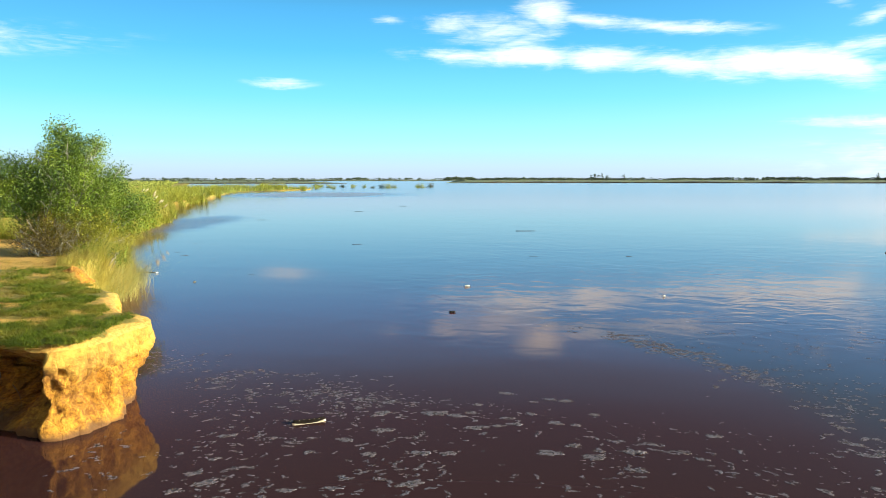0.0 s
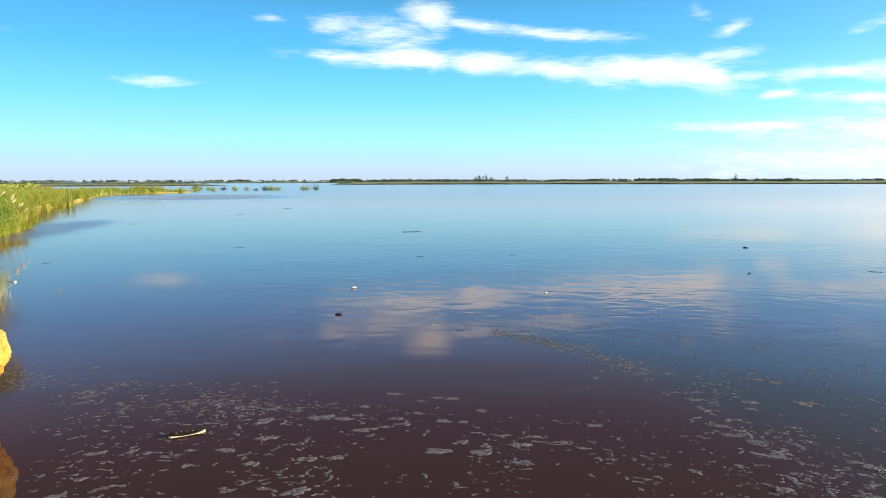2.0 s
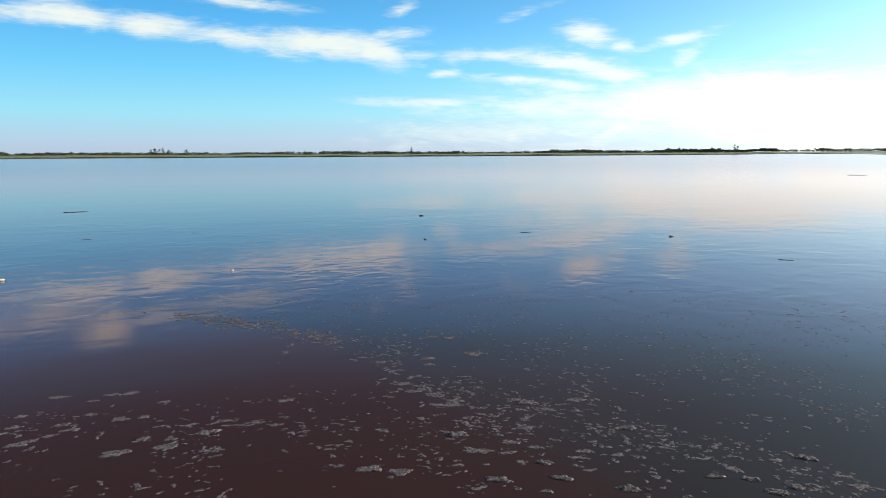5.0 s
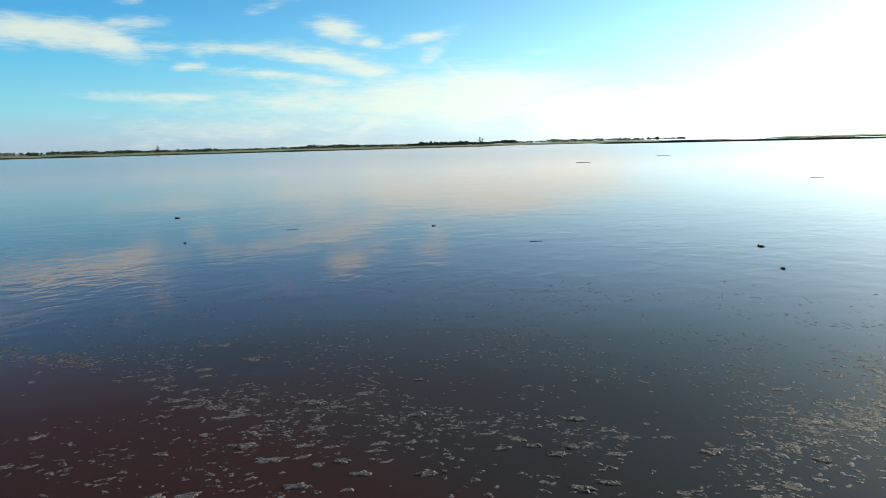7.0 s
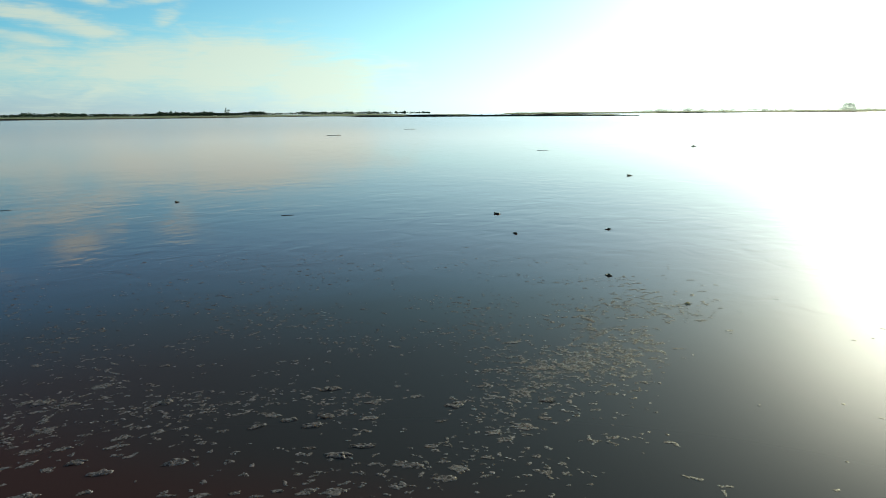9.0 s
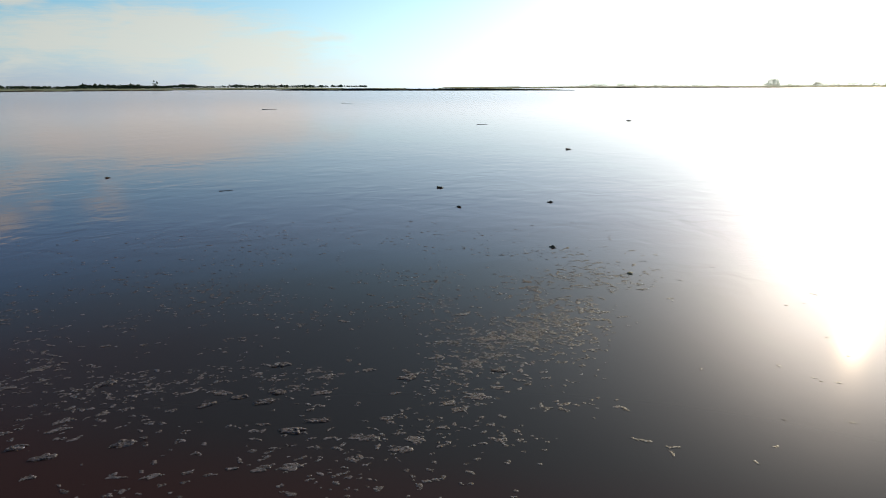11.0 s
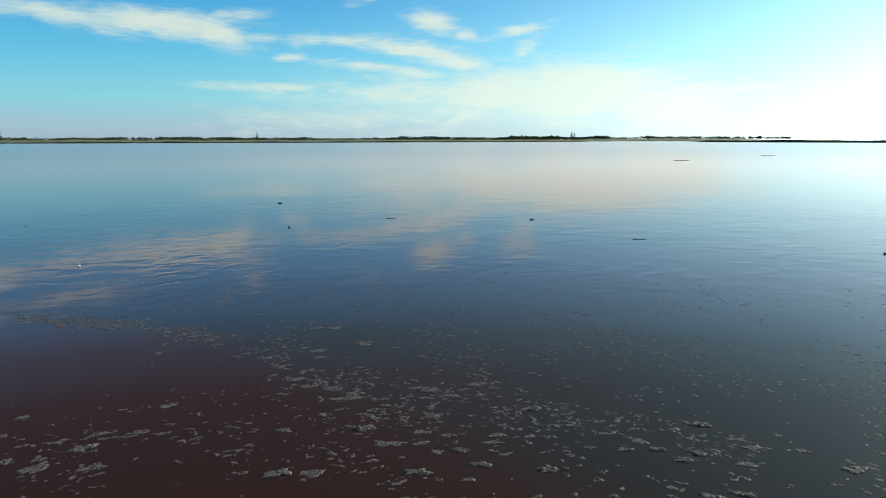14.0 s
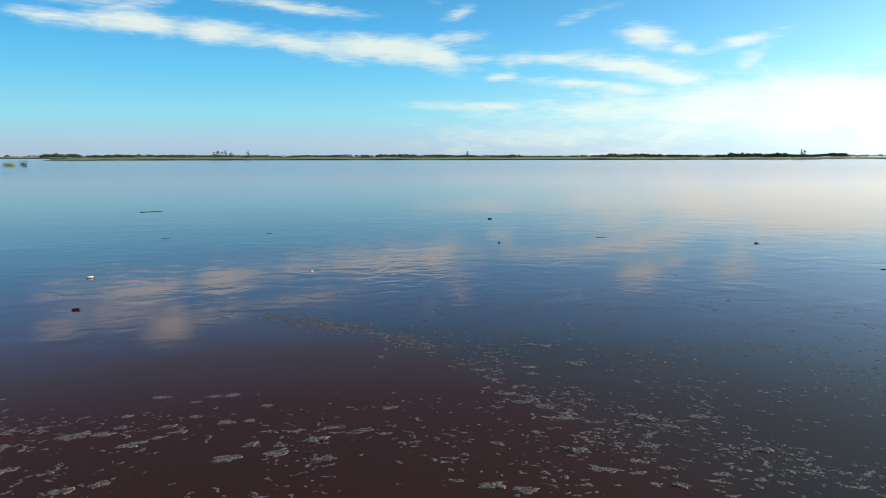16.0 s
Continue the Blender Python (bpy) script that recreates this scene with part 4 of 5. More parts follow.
def turf():
    """Low creeping grass in tufts, thin on the worn spots."""
    r = random.Random(61)
    soup = Soup()
    made = 0
    while made < 8600:
        x, y = r.uniform(-9.5, -3.2), 6.35 + 8.4 * r.random() ** 1.5
        if made > 5200:
            x, y = r.uniform(-5.6, -3.2), r.uniform(6.38, 9.8)
        edge = (-3.33 if y < 7.9 else -3.7 - 0.55 * (y - 7.9)) - 0.12 * r.random() ** 2
        if x > edge or y < 6.37 + 0.42 * max(0.0, -3.6 - x) and x > -5.3 or (y < 7.3 and x < -5.2) or (y > 10.2 and x > rim_x(y) - 0.1):
            continue
        cover = 0.12 + 1.3 * fbm(x * 0.9 + 2.0, y * 0.9, 5.5) + 1.8 * fbm(x * 3.2, y * 3.2, 2.2) - 0.75 * bare_earth(x, y, 9.0) + sum(0.5 * math.exp(-((x - a) / w) ** 2 - ((y - b) / d) ** 2) for a, b, w, d in LUSH)
        if y < 7.7 and x > -4.3:
            cover = max(cover, 0.14 + 2.2 * fbm(x * 5.0, y * 5.0, 4.4))
        if cover < r.uniform(-0.1, 0.6):
            continue
        z = bank_top(x, y)
        size = (0.6 + 0.7 * min(1.0, max(0.0, cover))) * r.uniform(0.6, 1.2)
        for _ in range(9):
            a = r.uniform(0, 6.2832)
            soup.blade((x + r.gauss(0, 0.022), y + r.gauss(0, 0.022), z - 0.005), a, size * r.uniform(0.025, 0.075), r.uniform(0.005, 0.010), r.uniform(0.6, 2.0), 2)
        made += 1
    # fringe hanging over the lip of the hollow
    for _ in range(2600):
        x = r.uniform(-5.9, -3.7)
        y = 6.36 + 0.40 * max(0.0, -3.55 - x) + r.gauss(0.07, 0.06)
        soup.blade((x, y, bank_top(x, y) - 0.03), r.gauss(-1.9, 0.8), r.uniform(0.05, 0.15), r.uniform(0.005, 0.010), r.uniform(0.8, 2.2), 3)
    dry = Soup()
    made = 0
    while made < 3600:
        x, y = r.uniform(-9.0, -3.4), 6.6 + 7.5 * r.random() ** 1.6
        edge = -3.5 if y < 7.9 else -3.85 - 0.55 * (y - 7.9)
        if x > edge or y < 6.5 + 0.42 * max(0.0, -3.6 - x) or (y < 7.3 and x < -5.2) or (y > 10.2 and x > rim_x(y) - 0.1):
            continue
        made += 1
        z = bank_top(x, y)
        for _ in range(5):
            dry.blade((x + r.gauss(0, 0.025), y + r.gauss(0, 0.025), z - 0.004), r.uniform(0, 6.2832), r.uniform(0.02, 0.06), r.uniform(0.004, 0.008), r.uniform(0.8, 2.4), 2)
    tagged(dry.make("dry_grass", dead_grass_mat), "short dead straw-coloured grass between the turf", "grass", kind="stuff")
    tagged(soup.make("creeping_grass", turf_blade_mat), "short creeping green grass on the bank top", "grass", kind="stuff")


turf()


def shore_grass():
    """Shorter grass that hangs down the slope of the shore."""
    r = random.Random(63)
    soup = Soup()
    for _ in range(9000):
        y = 10.7 + 15 * r.random() ** 1.6
        x = rim_x(y) + r.uniform(-0.25 - 0.12 * (y - 10.7), 0.42)
        short = 0.22 if y < 12.7 and x < -0.478 * y else 1.0
        soup.blade((x, y, shore_height(x, y) - 0.02), r.gauss(-0.1, 1.1), short * r.uniform(0.15, 0.45), r.uniform(0.007, 0.013), r.uniform(0.5, 1.7), 3)
    for _ in range(2600):
        y = 24 + 34 * r.random() ** 1.2
        x = rim_x(y) + r.uniform(-0.6, 0.38)
        soup.blade((x, y, shore_height(x, y) - 0.02), r.gauss(-0.1, 1.0), r.uniform(0.35, 0.85), r.uniform(0.02, 0.035), r.uniform(0.4, 1.5), 3)
    # long feathery blades leaning over the water
    for _ in range(1500):
        y = r.uniform(12.2, 16.5)
        x = rim_x(y) + r.uniform(-0.30, 0.42)
        if x > -0.485 * y:
            soup.blade((x, y, shore_height(x, y) - 0.02), r.gauss(0.0, 0.5), r.uniform(0.45, 0.85), r.uniform(0.005, 0.009), r.uniform(0.4, 1.2), 5)
    feathers = Soup()
    for _ in range(1300):
        y = r.uniform(13.6, 17.2)
        x = rim_x(y) + 0.22 + abs(r.gauss(0, 0.22))
        feathers.blade((x, y, shore_height(x, y) - 0.02), r.gauss(0.1, 0.7), r.uniform(0.35, 1.0), r.uniform(0.004, 0.008), r.uniform(0.3, 1.1), 5)
    tagged(feathers.make("feathery_grass", feather_mat), "fine pale green grass leaning over the water", "grass", kind="stuff")
    tagged(soup.make("shore_grass", grass_mat), "hanging straw-coloured grass on the shore slope", "grass", kind="stuff")


shore_grass()


def marsh():
    """Reeds and herbs over the low land along the shore."""
    r = random.Random(65)
    soup = Soup()
    for _ in range(5200):
        y = 45 + 140 * r.random()
        shore = -20 - 0.17 * (y - 50) - (3 if y < 140 else -0.25 * (y - 140))
        x = shore - abs(r.gauss(0, 1)) * (10 + 0.45 * y)
        tall = r.uniform(0.5, 1.5) * (0.7 + 0.5 * fbm(x * 0.05, y * 0.05, 2.0))
        for _ in range(5):
            soup.blade((x + r.gauss(0, 0.5), y + r.gauss(0, 0.4), bank_top(x, y) - 0.05), r.uniform(0, 6.2832), tall * r.uniform(0.7, 1.2), r.uniform(0.06, 0.16), r.uniform(0.1, 0.6), 2)
    for _ in range(2600):
        y = 190 + 400 * r.random()
        x = -0.36 * y - 4 - abs(r.gauss(0, 1)) * 0.3 * y
        soup.lump((x, y, bank_top(x, y) + r.uniform(0.1, 0.7)), r.uniform(0.3, 0.8) * y / 240, r, 0.7)
    for _ in range(500):
        y = 60 + 110 * r.random()
        x = rim_x(min(y, 140)) - 1.5 - abs(r.gauss(0, 1)) * 14
        for _ in range(6):
            soup.blade((x + r.gauss(0, 0.5), y + r.gauss(0, 0.4), bank_top(x, y) - 0.05), r.uniform(0, 6.2832), r.uniform(0.6, 1.4), r.uniform(0.05, 0.12), r.uniform(0.1, 0.6), 2)
    tagged(soup.make("marsh_plants", marsh_mat), "yellow-green reeds and herbs over the low shore", "plants", kind="stuff")


marsh()


# bushes standing in the shallow water
def water_bushes():
    r = random.Random(71)
    first = None
    for k, (x, y, size) in enumerate([(-45, 256, 1.3), (-38, 222, 1.1), (-35, 221, 1.0), (-31, 222, 0.9), (-27, 216, 1.0), (-23.5, 215, 0.8), (-18, 210, 1.0), (-16, 209, 1.2), (-14.4, 212, 0.9),
                                      (-20, 205, 0.6), (-6.6, 216, 1.3), (-7.6, 218, 0.8), (-3.9, 222, 1.2), (-29, 190, 0.9), (-33, 188, 1.1)]):
        ob = thing("flooded_bush", "small dark green bush standing in shallow water", "bush", "bushes standing in the river", (x, y, -0.05), r.uniform(0, 360), size)
        crown = Soup()
        for _ in range(230):
            crown.leaf((r.gauss(0, 0.62), r.gauss(0, 0.4), abs(r.gauss(0.4, 0.36))), r.uniform(0.16, 0.34), r)
        crown.make("foliage", marsh_mat if k % 3 else far_leaf_mat, False, ob)
        wood = Soup()
        for _ in range(5):
            wood.tube([(r.gauss(0, 0.2), r.gauss(0, 0.2), -0.3), (r.gauss(0, 0.5), r.gauss(0, 0.3), r.uniform(0.8, 1.4))], [0.03, 0.01], 4)
        wood.make("branchwork", bark_mat, False, ob)


water_bushes()


# ---------------- foam and flotsam ----------------
def fleck(soup, x, y, size, r, lift=0.0, stretch=1.6, turn=None, sides=11, hollow=0.0):
    """A low pad of foam with an uneven, rounded outline; hollow lowers its middle."""
    turn = r.uniform(0, 3.1416) if turn is None else turn
    ca, sa, base = math.cos(turn), math.sin(turn), len(soup.v)
    waves = [(k, r.uniform(0.04, 0.42) / k ** 0.5, r.uniform(0, 6.2832)) for k in (2, 3, 4)]
    rise = 0.0015 + 0.06 * size * r.uniform(0.5, 1.2) + lift
    levels = ((1.0, 0.0006), (0.86, rise * 0.8), (0.52, rise * (1 - 0.5 * hollow))) if sides > 8 else ((1.0, 0.0006), (0.74, rise * 0.9))
    for k, level in levels:
        for j in range(sides):
            a = 6.2832 * j / sides
            rad = size * k * max(0.3, 1 + sum(m * math.cos(q * a + p) for q, m, p in waves))
            u, v = rad * math.cos(a) * stretch, rad * math.sin(a)
            soup.v.append((x + ca * u - sa * v, y + sa * u + ca * v, level))
    soup.v.append((x, y, rise * (1.05 - hollow)))
    for ring in range(len(levels) - 1):
        for j in range(sides):
            a, b = base + ring * sides + j, base + ring * sides + (j + 1) % sides
            soup.f.append((a, b, b + sides, a + sides))
    inner = base + (len(levels) - 1) * sides
    for j in range(sides):
        soup.f.append((inner + j, inner + (j + 1) % sides, base + len(levels) * sides))


def chain(soup, x, y, size, links, r, turn):
    """Pads of foam joined into a ragged streak."""
    for _ in range(links):
        fleck(soup, x, y, size * r.uniform(0.55, 1.15), r, 0.0, r.uniform(0.9, 1.5), turn + r.gauss(0, 0.5), 8 if links < 3 else 11)
        turn += r.gauss(0, 0.6)
        x, y = x + math.cos(turn) * size * 1.5, y + math.sin(turn) * size * 1.3


FOAM_LINE = [(2.1, 11.4), (2.6, 10.6), (2.96, 9.8), (3.4, 9.15), (3.6, 8.5), (3.62, 7.7), (3.75, 7.0), (3.66, 6.2), (3.74, 5.7), (3.76, 5.35), (4.1, 4.9)]


def line_distance(x, y):
    """Signed distance from the foam line: positive on its far side from the bank."""
    best, side = 1e9, 1
    for (ax, ay), (bx, by) in zip(FOAM_LINE, FOAM_LINE[1:]):
        dx, dy = bx - ax, by - ay
        s = min(1, max(0, ((x - ax) * dx + (y - ay) * dy) / (dx * dx + dy * dy)))
        px, py = x - ax - s * dx, y - ay - s * dy
        d = math.hypot(px, py)
        if d < best:
            best, side = d, 1 if dx * py - dy * px > 0 else -1
    return best * side


def gauss2(x, y, cx, cy, sx, sy, turn=0.0):
    c, s = math.cos(radians(turn)), math.sin(radians(turn))
    u, v = c * (x - cx) + s * (y - cy), -s * (x - cx) + c * (y - cy)
    return math.exp(-(u / sx) ** 2 - (v / sy) ** 2)


def foam():
    r = random.Random(81)

    def scatter(name, label, rate, box, density, size, links):
        """rate: tries for each square metre of the box."""
        soup, x0, x1, y0, y1 = Soup(), *box
        for _ in range(int(rate * (x1 - x0) * (y1 - y0))):
            x, y = r.uniform(x0, x1), r.uniform(y0, y1)
            d = density(x, y) * max(0.04, 0.55 + 1.5 * fbm(x * 1.1, y * 1.1, 7.7))
            if r.random() < d and math.hypot(x, y) > 3.2:
                drift = -math.atan2(x, y) + r.gauss(0, 0.35)
                chain(soup, x, y, r.uniform(*size), r.randint(*links), r, drift)
        tagged(soup.make(name, foam_mat, True), label, "foam", kind="stuff")

    def slick(x, y):
        return line_distance(x, y)

    scatter("foam_flecks", "dense sheet of thin foam flecks near the bank", 420, (-4.1, 0.0, 6.9, 9.8),
            lambda x, y: gauss2(x, y, -2.5, 8.45, 1.6, 0.42, -32) + 0.5 * gauss2(x, y, -1.3, 7.5, 0.6, 0.5, -20), (0.009, 0.020), (1, 5))
    scatter("foam_patches", "scattered ragged pads of pale foam on brown water", 150, (-3.2, 3.3, 4.2, 7.7),
            lambda x, y: 0.62 * (0.35 if x < -0.40 * y else 1.0) * (1 if y < 7.6 - 0.38 * max(0, x) else 0.05), (0.006, 0.016), (1, 3))
    scatter("foam_patches", "scattered ragged pads of pale foam on brown water", 26, (-3.2, 2.6, 4.4, 7.3),
            lambda x, y: 0.8 * (0.2 if x < -0.36 * y else 1.0) * (1 if y < 7.2 - 0.38 * max(0, x) else 0.0), (0.010, 0.020), (3, 7))
    scatter("foam_line", "drifting line of foam curving over the river", 260, (1.6, 5.2, 4.6, 11.8),
            lambda x, y: math.exp(-(slick(x, y) / 0.24) ** 2) * (0.50 if y > 8.0 else 0.30), (0.012, 0.030), (2, 6))
    scatter("foam_line", "drifting line of foam curving over the river", 190, (2.4, 6.8, 4.6, 11.0),
            lambda x, y: 0.55 * (slick(x, y) > 0) * math.exp(-slick(x, y) / 0.9), (0.008, 0.020), (1, 4))
    scatter("foam_dots", "fine white dots of foam spread over the water", 190, (2.8, 12.5, 0.2, 12.0),
            lambda x, y: (0.75 if slick(x, y) > 0 or y < 5 else 0.0) * math.exp(-max(0.0, math.hypot(x, y) - 6.5) ** 2 / 14.0), (0.009, 0.021), (1, 2))
    scatter("foam_pads", "broad pads of bubbly foam near the shore", 55, (3.2, 6.6, -0.2, 5.6),
            lambda x, y: 0.5 * (1 if math.hypot(x, y) < 6.4 else 0.3), (0.008, 0.022), (2, 5))
    scatter("foam_raft", "dense raft of greenish foam flecks", 560, (5.0, 10.5, -1.2, 2.8),
            lambda x, y: 0.98 * gauss2(x, y, 7.1, 0.72, 1.15, 0.36, -26) + 0.18 * gauss2(x, y, 8.6, 0.7, 1.5, 0.9, -10), (0.010, 0.024), (1, 4))
    scatter("foam_dots", "fine white dots of foam spread over the water", 16, (3.5, 9.0, -2.5, 1.0),
            lambda x, y: 0.6, (0.007, 0.018), (1, 2))


foam()


def foam_clump(x, y, size, seed, thick):
    """A clump of foam: pads grown together, with bubble domes where it is thick."""
    r = random.Random(seed)
    label = "thick pale clump of bubbly foam afloat" if thick else "flat ragged pad of grey foam afloat"
    ob = thing("foam_clump", label, "foam", "foam clumps", (x, y, 0), -math.degrees(math.atan2(x, y)) + r.gauss(0, 12))
    sides, length, wide = 34, 0.5 * size, 0.5 * size * r.uniform(0.42, 0.75)
    lobes = [(q, r.uniform(0.25, 1.0) * 0.26 / q ** 0.35, r.uniform(0, 6.2832)) for q in (2, 3, 4, 5, 7, 9)]
    rise, rings = (0.008 if thick else 0.0035), []
    for k, level in ((1.0, 0.0), (0.9, 0.75), (0.72, 1.0), (0.48, 0.75), (0.24, 0.9), (0.03, 0.8)):
        ring = []
        for j in range(sides):
            a = 6.2832 * j / sides
            rad = k * max(0.22, 0.85 + sum(m * math.cos(q * a + p) for q, m, p in lobes))
            px, py = length * rad * math.cos(a), wide * rad * math.sin(a)
            swell = level * (1 + 0.55 * fbm((x + px) * 26, (y + py) * 26, 3.0, 2))
            ring.append((px, py, 0.0006 + rise * max(0.05, swell) * (level > 0)))
        rings.append(ring)
    pad = Soup()
    pad.strip(rings, True, True)
    pad.make("foam_pad", foam_mat, True, ob)
    for k in range(4 if thick else 0):
        rad = size * r.uniform(0.04, 0.08)
        bubble = new("bubble", bubble_mesh)
        bubble.parent = ob
        bubble.matrix_basis = pose(r.gauss(0, 0.22) * size, r.gauss(0, 0.09) * size, 0.006, 0, 0, r.uniform(0, 360)) @ Matrix.Diagonal((rad * 1.6, rad, rad * 0.6, 1))


def dome_mesh():
    soup = Soup()
    soup.strip([[(math.cos(a) * math.cos(6.2832 * j / 8), math.cos(a) * math.sin(6.2832 * j / 8), math.sin(a)) for j in range(8)] for a in (0.0, 0.5, 1.0, 1.4)], True, True)
    data = bpy.data.meshes.new("bubble")
    data.from_pydata(soup.v, [], soup.f)
    data.materials.append(foam_mat)
    data.polygons.foreach_set("use_smooth", [True] * len(data.polygons))
    return data


bubble_mesh = dome_mesh()
# foam clumps: x, y, length
FOAM_BY_BANK = [
    (-2.05, 5.24, 0.15), (-2.01, 5.57, 0.19), (-1.85, 5.39, 0.24), (-1.93, 5.87, 0.14), (-2.0, 6.42, 0.2), (-1.2, 5.25, 0.17), (-1.17, 6.02, 0.12), (-1.2, 6.36, 0.12),
    (-0.85, 5.29, 0.18), (-0.78, 5.46, 0.11), (-0.89, 6.32, 0.21), (-0.64, 5.97, 0.17), (-0.5, 5.46, 0.13), (-0.62, 7.06, 0.24), (-0.57, 6.57, 0.24), (-0.25, 5.37, 0.26),
    (-0.19, 6.0, 0.2), (-0.08, 7.06, 0.28), (0.05, 5.99, 0.18), (0.13, 6.99, 0.24), (0.29, 7.08, 0.19), (0.32, 6.64, 0.26), (0.36, 7.34, 0.13), (0.53, 6.69, 0.14),
    (0.7, 7.74, 0.24), (0.65, 6.91, 0.15),
]
FOAM_BROWN_SIDE = [
    (0.71, 6.73, 0.14), (0.89, 7.04, 0.13), (0.96, 7.44, 0.11), (1.15, 7.52, 0.16), (0.92, 6.0, 0.28), (1.09, 6.77, 0.2), (1.31, 7.47, 0.19), (1.28, 6.71, 0.15),
    (1.38, 6.53, 0.07), (1.52, 7.02, 0.15), (1.29, 5.91, 0.24), (1.36, 6.05, 0.14), (1.58, 5.63, 0.19), (1.87, 6.2, 0.12), (2.09, 6.0, 0.14), (2.19, 5.86, 0.12),
    (2.49, 6.41, 0.18), (2.7, 5.38, 0.09), (3.85, 7.0, 0.15), (2.9, 5.23, 0.14), (2.62, 4.45, 0.2), (3.67, 6.2, 0.22), (3.59, 5.95, 0.12), (3.32, 5.27, 0.13),
    (4.37, 6.83, 0.22), (4.25, 6.62, 0.15),
]
FOAM_SLATE_SIDE = [
    (4.93, 7.62, 0.21), (3.76, 5.77, 0.17), (5.08, 7.47, 0.21), (3.74, 5.41, 0.22), (3.81, 5.48, 0.22), (4.08, 5.64, 0.11), (3.28, 4.47, 0.16), (4.93, 6.7, 0.35),
    (2.92, 3.92, 0.08), (3.82, 5.06, 0.14), (3.35, 4.41, 0.19), (3.49, 4.27, 0.16), (3.64, 4.42, 0.17), (4.31, 5.19, 0.15), (3.47, 4.08, 0.12), (3.74, 4.23, 0.13),
    (3.31, 3.61, 0.1), (4.41, 4.8, 0.14), (4.79, 4.87, 0.2), (4.59, 4.63, 0.09), (3.88, 3.89, 0.18), (4.01, 3.95, 0.18), (4.17, 3.76, 0.13), (5.39, 4.68, 0.11),
    (3.49, 2.89, 0.14), (4.32, 3.31, 0.1),
]
FOAM_BY_RAFT = [
    (3.58, 2.7, 0.1), (3.68, 2.46, 0.1), (4.69, 3.11, 0.22), (3.72, 2.28, 0.16), (4.27, 2.55, 0.11), (3.78, 2.11, 0.2), (4.56, 2.32, 0.08), (4.86, 2.35, 0.21),
    (5.17, 2.44, 0.18), (4.24, 1.8, 0.22), (5.37, 2.15, 0.13), (4.55, 1.73, 0.15), (4.14, 1.5, 0.2), (4.97, 1.8, 0.1), (4.28, 1.45, 0.15), (4.5, 1.31, 0.11),
    (5.77, 1.66, 0.14), (4.89, 1.36, 0.14), (4.8, 1.26, 0.15), (6.19, 1.61, 0.14), (7.01, 1.69, 0.19), (5.06, 1.18, 0.2), (4.61, 1.0, 0.08), (6.32, 1.32, 0.22),
    (5.25, 1.05, 0.15), (6.37, 1.24, 0.23),
]
FOAM_THICK = [
    (1.16, 6.17, 0.16), (1.65, 6.02, 0.21), (2.45, 4.62, 0.18), (3.37, 4.81, 0.2), (3.14, 3.94, 0.19), (4.35, 5.07, 0.18), (3.61, 3.97, 0.14), (3.54, 3.7, 0.14),
    (4.65, 4.1, 0.17), (3.81, 3.32, 0.18), (4.47, 3.1, 0.14), (4.65, 2.93, 0.13), (4.61, 2.71, 0.17), (4.8, 2.69, 0.16), (5.32, 2.91, 0.19), (4.23, 2.31, 0.18),
    (4.41, 2.19, 0.15), (5.3, 1.78, 0.17), (5.6, 1.09, 0.14),
]
for k, (x, y, size) in enumerate(FOAM_BY_BANK + FOAM_BROWN_SIDE + FOAM_SLATE_SIDE + FOAM_BY_RAFT):
    foam_clump(x, y, 0.92 * size, 900 + k, False)
for k, (x, y, size) in enumerate(FOAM_THICK):
    foam_clump(x, y, 1.1 * size, 1200 + k, True)


def driftwood_boat():
    ob = thing("driftwood", "pale split log floating with dark bark inside", "driftwood", "", (-1.30, 6.78, -0.022), 20, 0.96)
    shell, bark = Soup(), Soup()
    rings, inner = [], []
    for k in range(15):
        s = k / 14
        x = (s - 0.5) * 0.34
        w = 0.042 * (max(0.02, math.sin(3.14 * min(1, 0.12 + s * 0.9))) ** 0.6)
        lift = 0.010 * (2 * s - 1) ** 2 + 0.035 * max(0, s - 0.75)
        rings.append([(x, w * math.cos(a), lift + 0.016 + 0.032 * math.sin(a) * (1 if math.sin(a) < 0 else 0.35)) for a in [6.2832 * j / 10 for j in range(10)]])
        inner.append([(x * 0.93, w * 0.80 * math.cos(a) + 0.006, lift + 0.036 + 0.020 * math.sin(a) + 0.006 * math.sin(k * 2.3)) for a in [6.2832 * j / 8 for j in range(8)]])
    shell.strip(rings, True, True)
    bark.strip(inner, True, True)
    shell.make("shell", log_mat, True, ob, "pale stripped wood")
    bark.make("bark", wet_bark_mat, True, ob, "dark wet bark")
    r = random.Random(5)
    for k in range(5):
        knots = Soup()
        knots.lump((-0.1 + 0.05 * k, r.gauss(0.0, 0.010), 0.058), 0.006, r)
        knots.make("chip", pale_wood_mat, False, ob)


driftwood_boat()


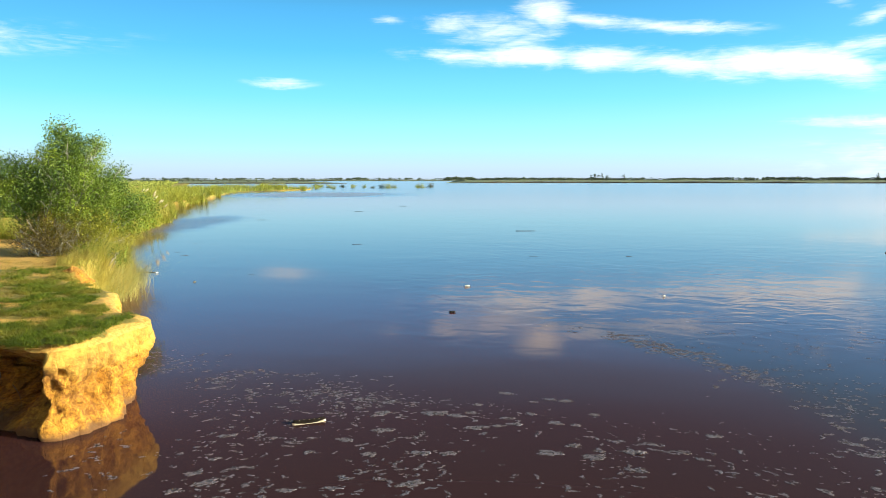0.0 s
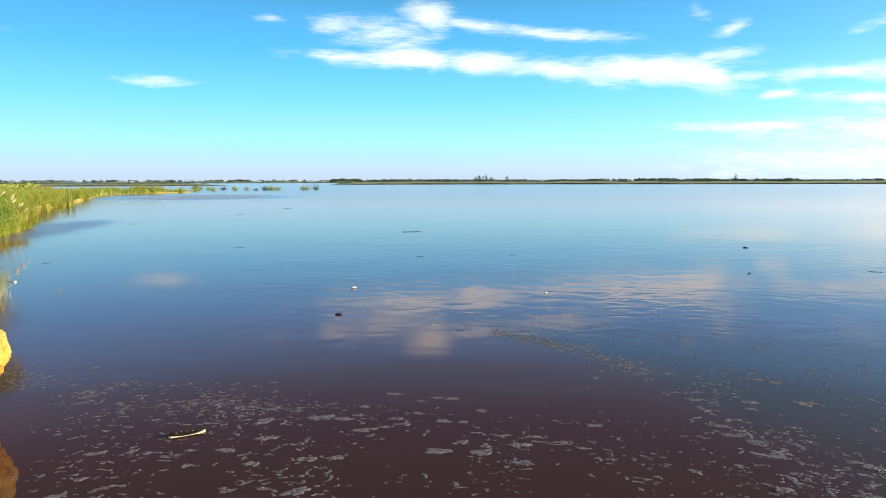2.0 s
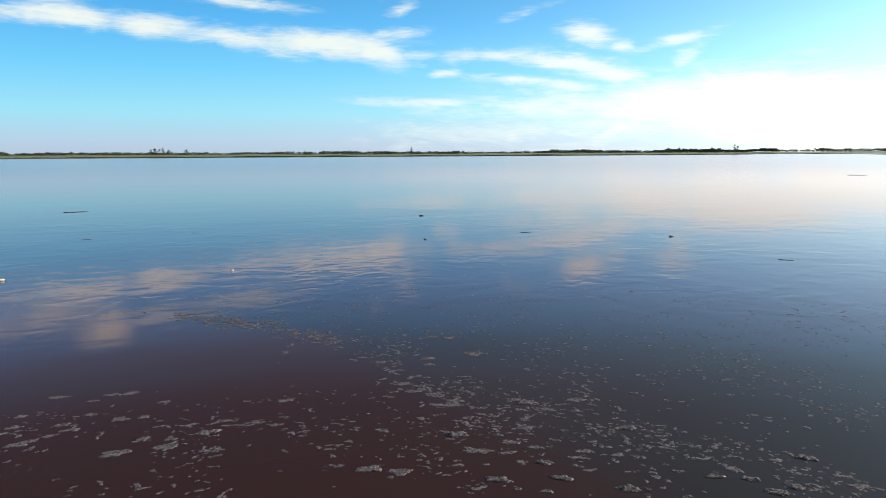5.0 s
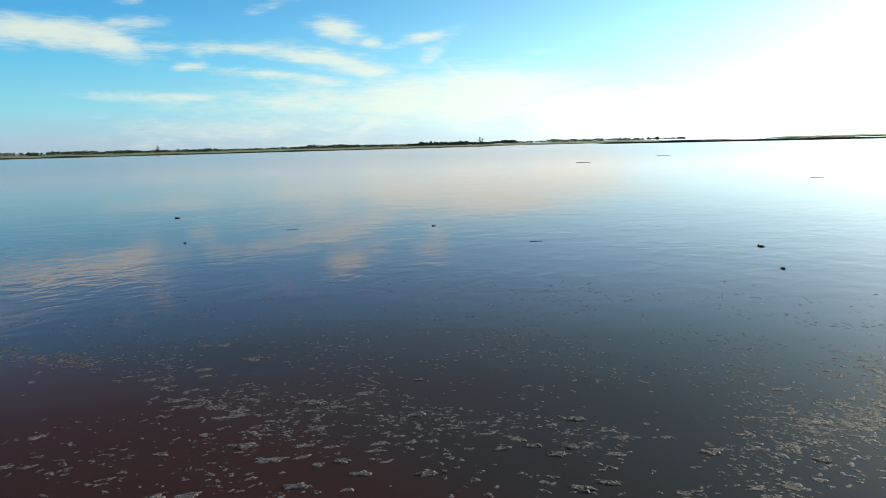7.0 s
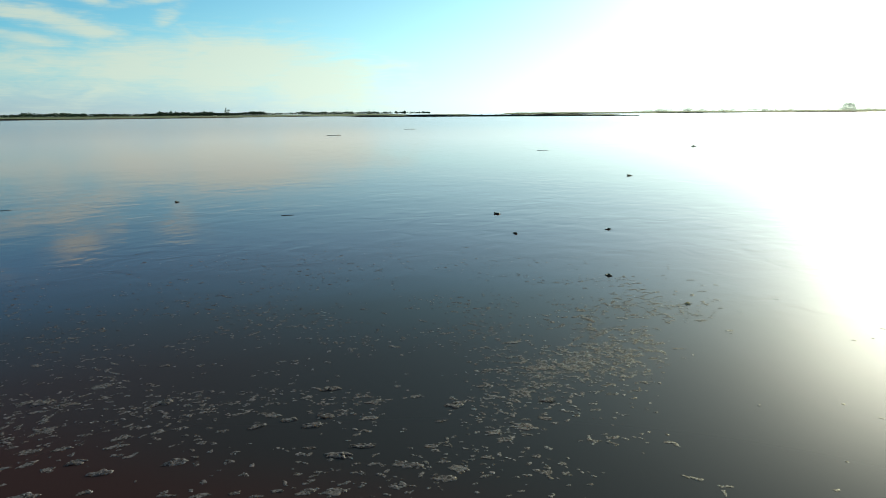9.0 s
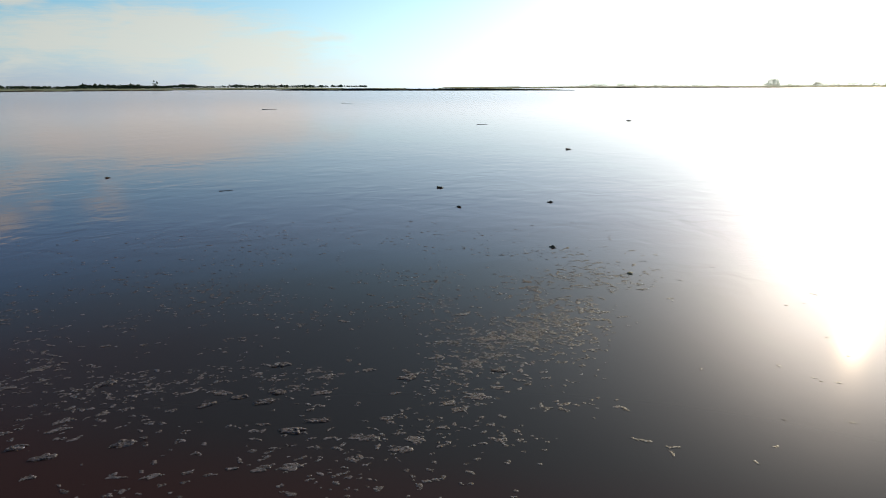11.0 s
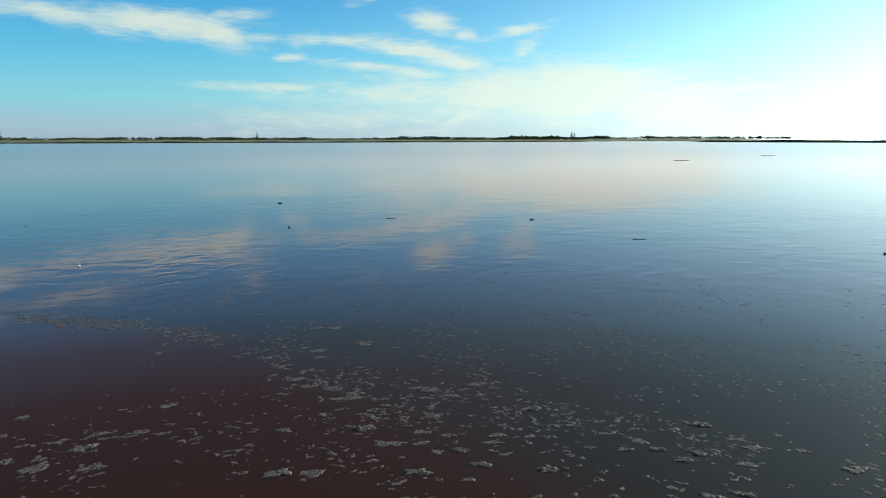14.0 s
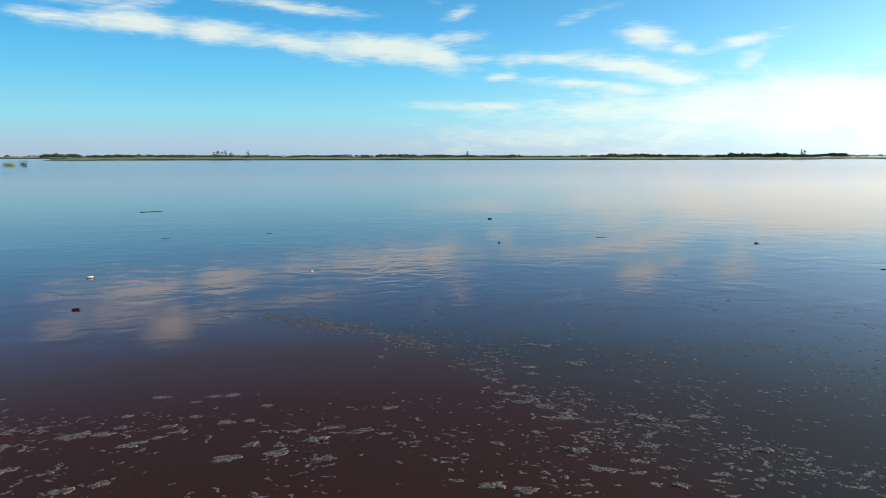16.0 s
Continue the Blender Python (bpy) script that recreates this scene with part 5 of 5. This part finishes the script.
def floating_clump(x, y, size, seed, mat, label, kind="floating_debris", tall=0.35):
    """A knot of roots, weed and bark afloat."""
    r = random.Random(seed)
    ob = thing(kind, label, "debris", "debris afloat", (x, y, 0), r.uniform(0, 360))
    body = Soup()
    for _ in range(9):
        body.lump((r.gauss(0, 0.2) * size, r.gauss(0, 0.12) * size, abs(r.gauss(0.05, 0.05)) * size), size * r.uniform(0.16, 0.28), r, tall * 1.3)
    body.make("clump", mat, False, ob)
    twig = Soup()
    for _ in range(4):
        a = r.uniform(0, 6.28)
        twig.tube([(0, 0, 0.03), (math.cos(a) * size * 0.3, math.sin(a) * size * 0.25, 0.09 * size), (math.cos(a) * size * 0.6, math.sin(a) * size * 0.4, 0.01)], [0.02 * size, 0.016 * size, 0.01 * size], 5)
    twig.make("tangle", dark_wood_mat, False, ob)


def floating_stick(x, y, length, seed, turn, mat=None):
    r = random.Random(seed)
    ob = thing("floating_stick", "thin dark stick lying on the water", "stick", "sticks afloat", (x, y, 0.01), turn)
    wood = Soup()
    pts = [(length * (k / 7 - 0.5), r.gauss(0, 0.012) * length, -0.008 + 0.004 * r.random()) for k in range(8)]
    wood.tube(pts, [length * 0.018 * (1.2 - 0.6 * k / 7) for k in range(8)], 6)
    wood.tube([pts[5], (pts[5][0] + 0.1 * length, 0.08 * length, 0.05 * length)], [length * 0.008, length * 0.003], 5)
    wood.make("wood", mat or dark_wood_mat, True, ob)


DARK = "dark wet clump of weed and twigs floating"
for k, (x, y, size) in enumerate([(16.3, 4.12, 0.18), (13.7, 3.12, 0.12), (14.66, 1.41, 0.12), (27.58, 1.81, 0.22), (14.36, 23.05, 0.20), (10.46, 16.59, 0.11), (16.4, 13.14, 0.15)]):
    floating_clump(x, y, size, 700 + k, dark_wood_mat, DARK)
floating_clump(0.17, 12.61, 0.17, 720, dark_wood_mat, "dark bark clump with foam floating")
floating_clump(10.42, 1.03, 0.12, 721, dark_wood_mat, "flat piece of dark driftwood")
floating_clump(9.09, -0.03, 0.09, 722, pale_wood_mat, "pale chip of wood afloat")


def bottle(x, y, turn, size):
    ob = thing("plastic_bottle", "dull white plastic bottle floating on its side", "bottle", "", (x, y, 0.02), turn, size)
    body, lid = Soup(), Soup()
    prof = [(-0.11, 0.0), (-0.108, 0.03), (-0.09, 0.036), (0.03, 0.036), (0.06, 0.03), (0.085, 0.014), (0.10, 0.013)]
    body.strip([[(px, rad * math.cos(6.2832 * j / 12), rad * math.sin(6.2832 * j / 12)) for j in range(12)] for px, rad in prof], True, True)
    lid.strip([[(px, rad * math.cos(6.2832 * j / 12), rad * math.sin(6.2832 * j / 12)) for j in range(12)] for px, rad in [(0.098, 0.016), (0.118, 0.016), (0.119, 0.002)]], True, True)
    body.make("body", bottle_mat, True, ob)
    lid.make("cap", dark_wood_mat, True, ob, "dark screw cap")


bottle(0.54, 15.71, 8, 0.55)
bottle(4.47, 14.32, 20, 0.32)
bottle(-7.22, 17.97, 60, 0.42)

for k, (x, y, length, turn) in enumerate([(3.82, 33.12, 0.9, 0), (-3.15, 26.2, 0.35, 5), (-10.7, 42.2, 0.5, 0), (-8.05, 22.2, 0.25, 40), (14.83, 8.8, 0.3, -55), (2.8, 22.1, 0.25, 0),
                                          (5.75, 22.0, 0.2, 10), (-3.6, 64.1, 0.6, 0), (-6.3, 53.7, 0.6, 0), (45.2, 8.2, 0.7, -80), (74.0, 37.0, 1.6, -60), (104.4, 39.2, 1.8, -70), (13.8, 16.3, 0.3, -40)]):
    floating_stick(x, y, length, 800 + k, turn)
floating_stick(-7.5, 18.1, 0.5, 830, 4)
floating_clump(51.8, -0.9, 0.3, 731, dark_wood_mat, DARK)
floating_clump(-5.73, 16.4, 0.09, 732, pale_wood_mat, "pale chip of wood afloat")


def scum():
    """Small dark leaves and scum drifting along the shore."""
    r = random.Random(95)
    soup = Soup()
    for _ in range(20):
        s = r.random()
        x, y = -9.5 + 5.0 * s + r.gauss(0, 0.7), 26.0 - 7.5 * s + r.gauss(0, 1.6)
        fleck(soup, x, y, r.uniform(0.010, 0.030), r, 0.0, 2.5, r.gauss(0, 0.3))
    tagged(soup.make("floating_leaves", dark_wood_mat), "small dark leaves and scum drifting by the shore", "debris", kind="stuff")


scum()


def roots():
    """Bare roots hanging out of the cut bank."""
    r = random.Random(97)
    for x, y, z, length in ((-4.2, 6.58, 0.74, 0.30), (-4.0, 6.5, 0.45, 0.2)):
        ob = thing("root", "thin dead root hanging from the cut bank", "root", "roots in the bank", (x, y, z), r.uniform(-30, 30))
        soup = Soup()
        lean, bow = r.uniform(-0.3, 0.5), r.uniform(0.02, 0.06)
        pts = [(lean * length * s * s + bow * math.sin(3 * s), 0.04 - 0.07 * s, -length * s) for s in [k / 9 for k in range(10)]]
        soup.tube(pts, [0.0035 - 0.0003 * k for k in range(10)], 6)
        soup.make("wood", bark_mat, True, ob)


roots()
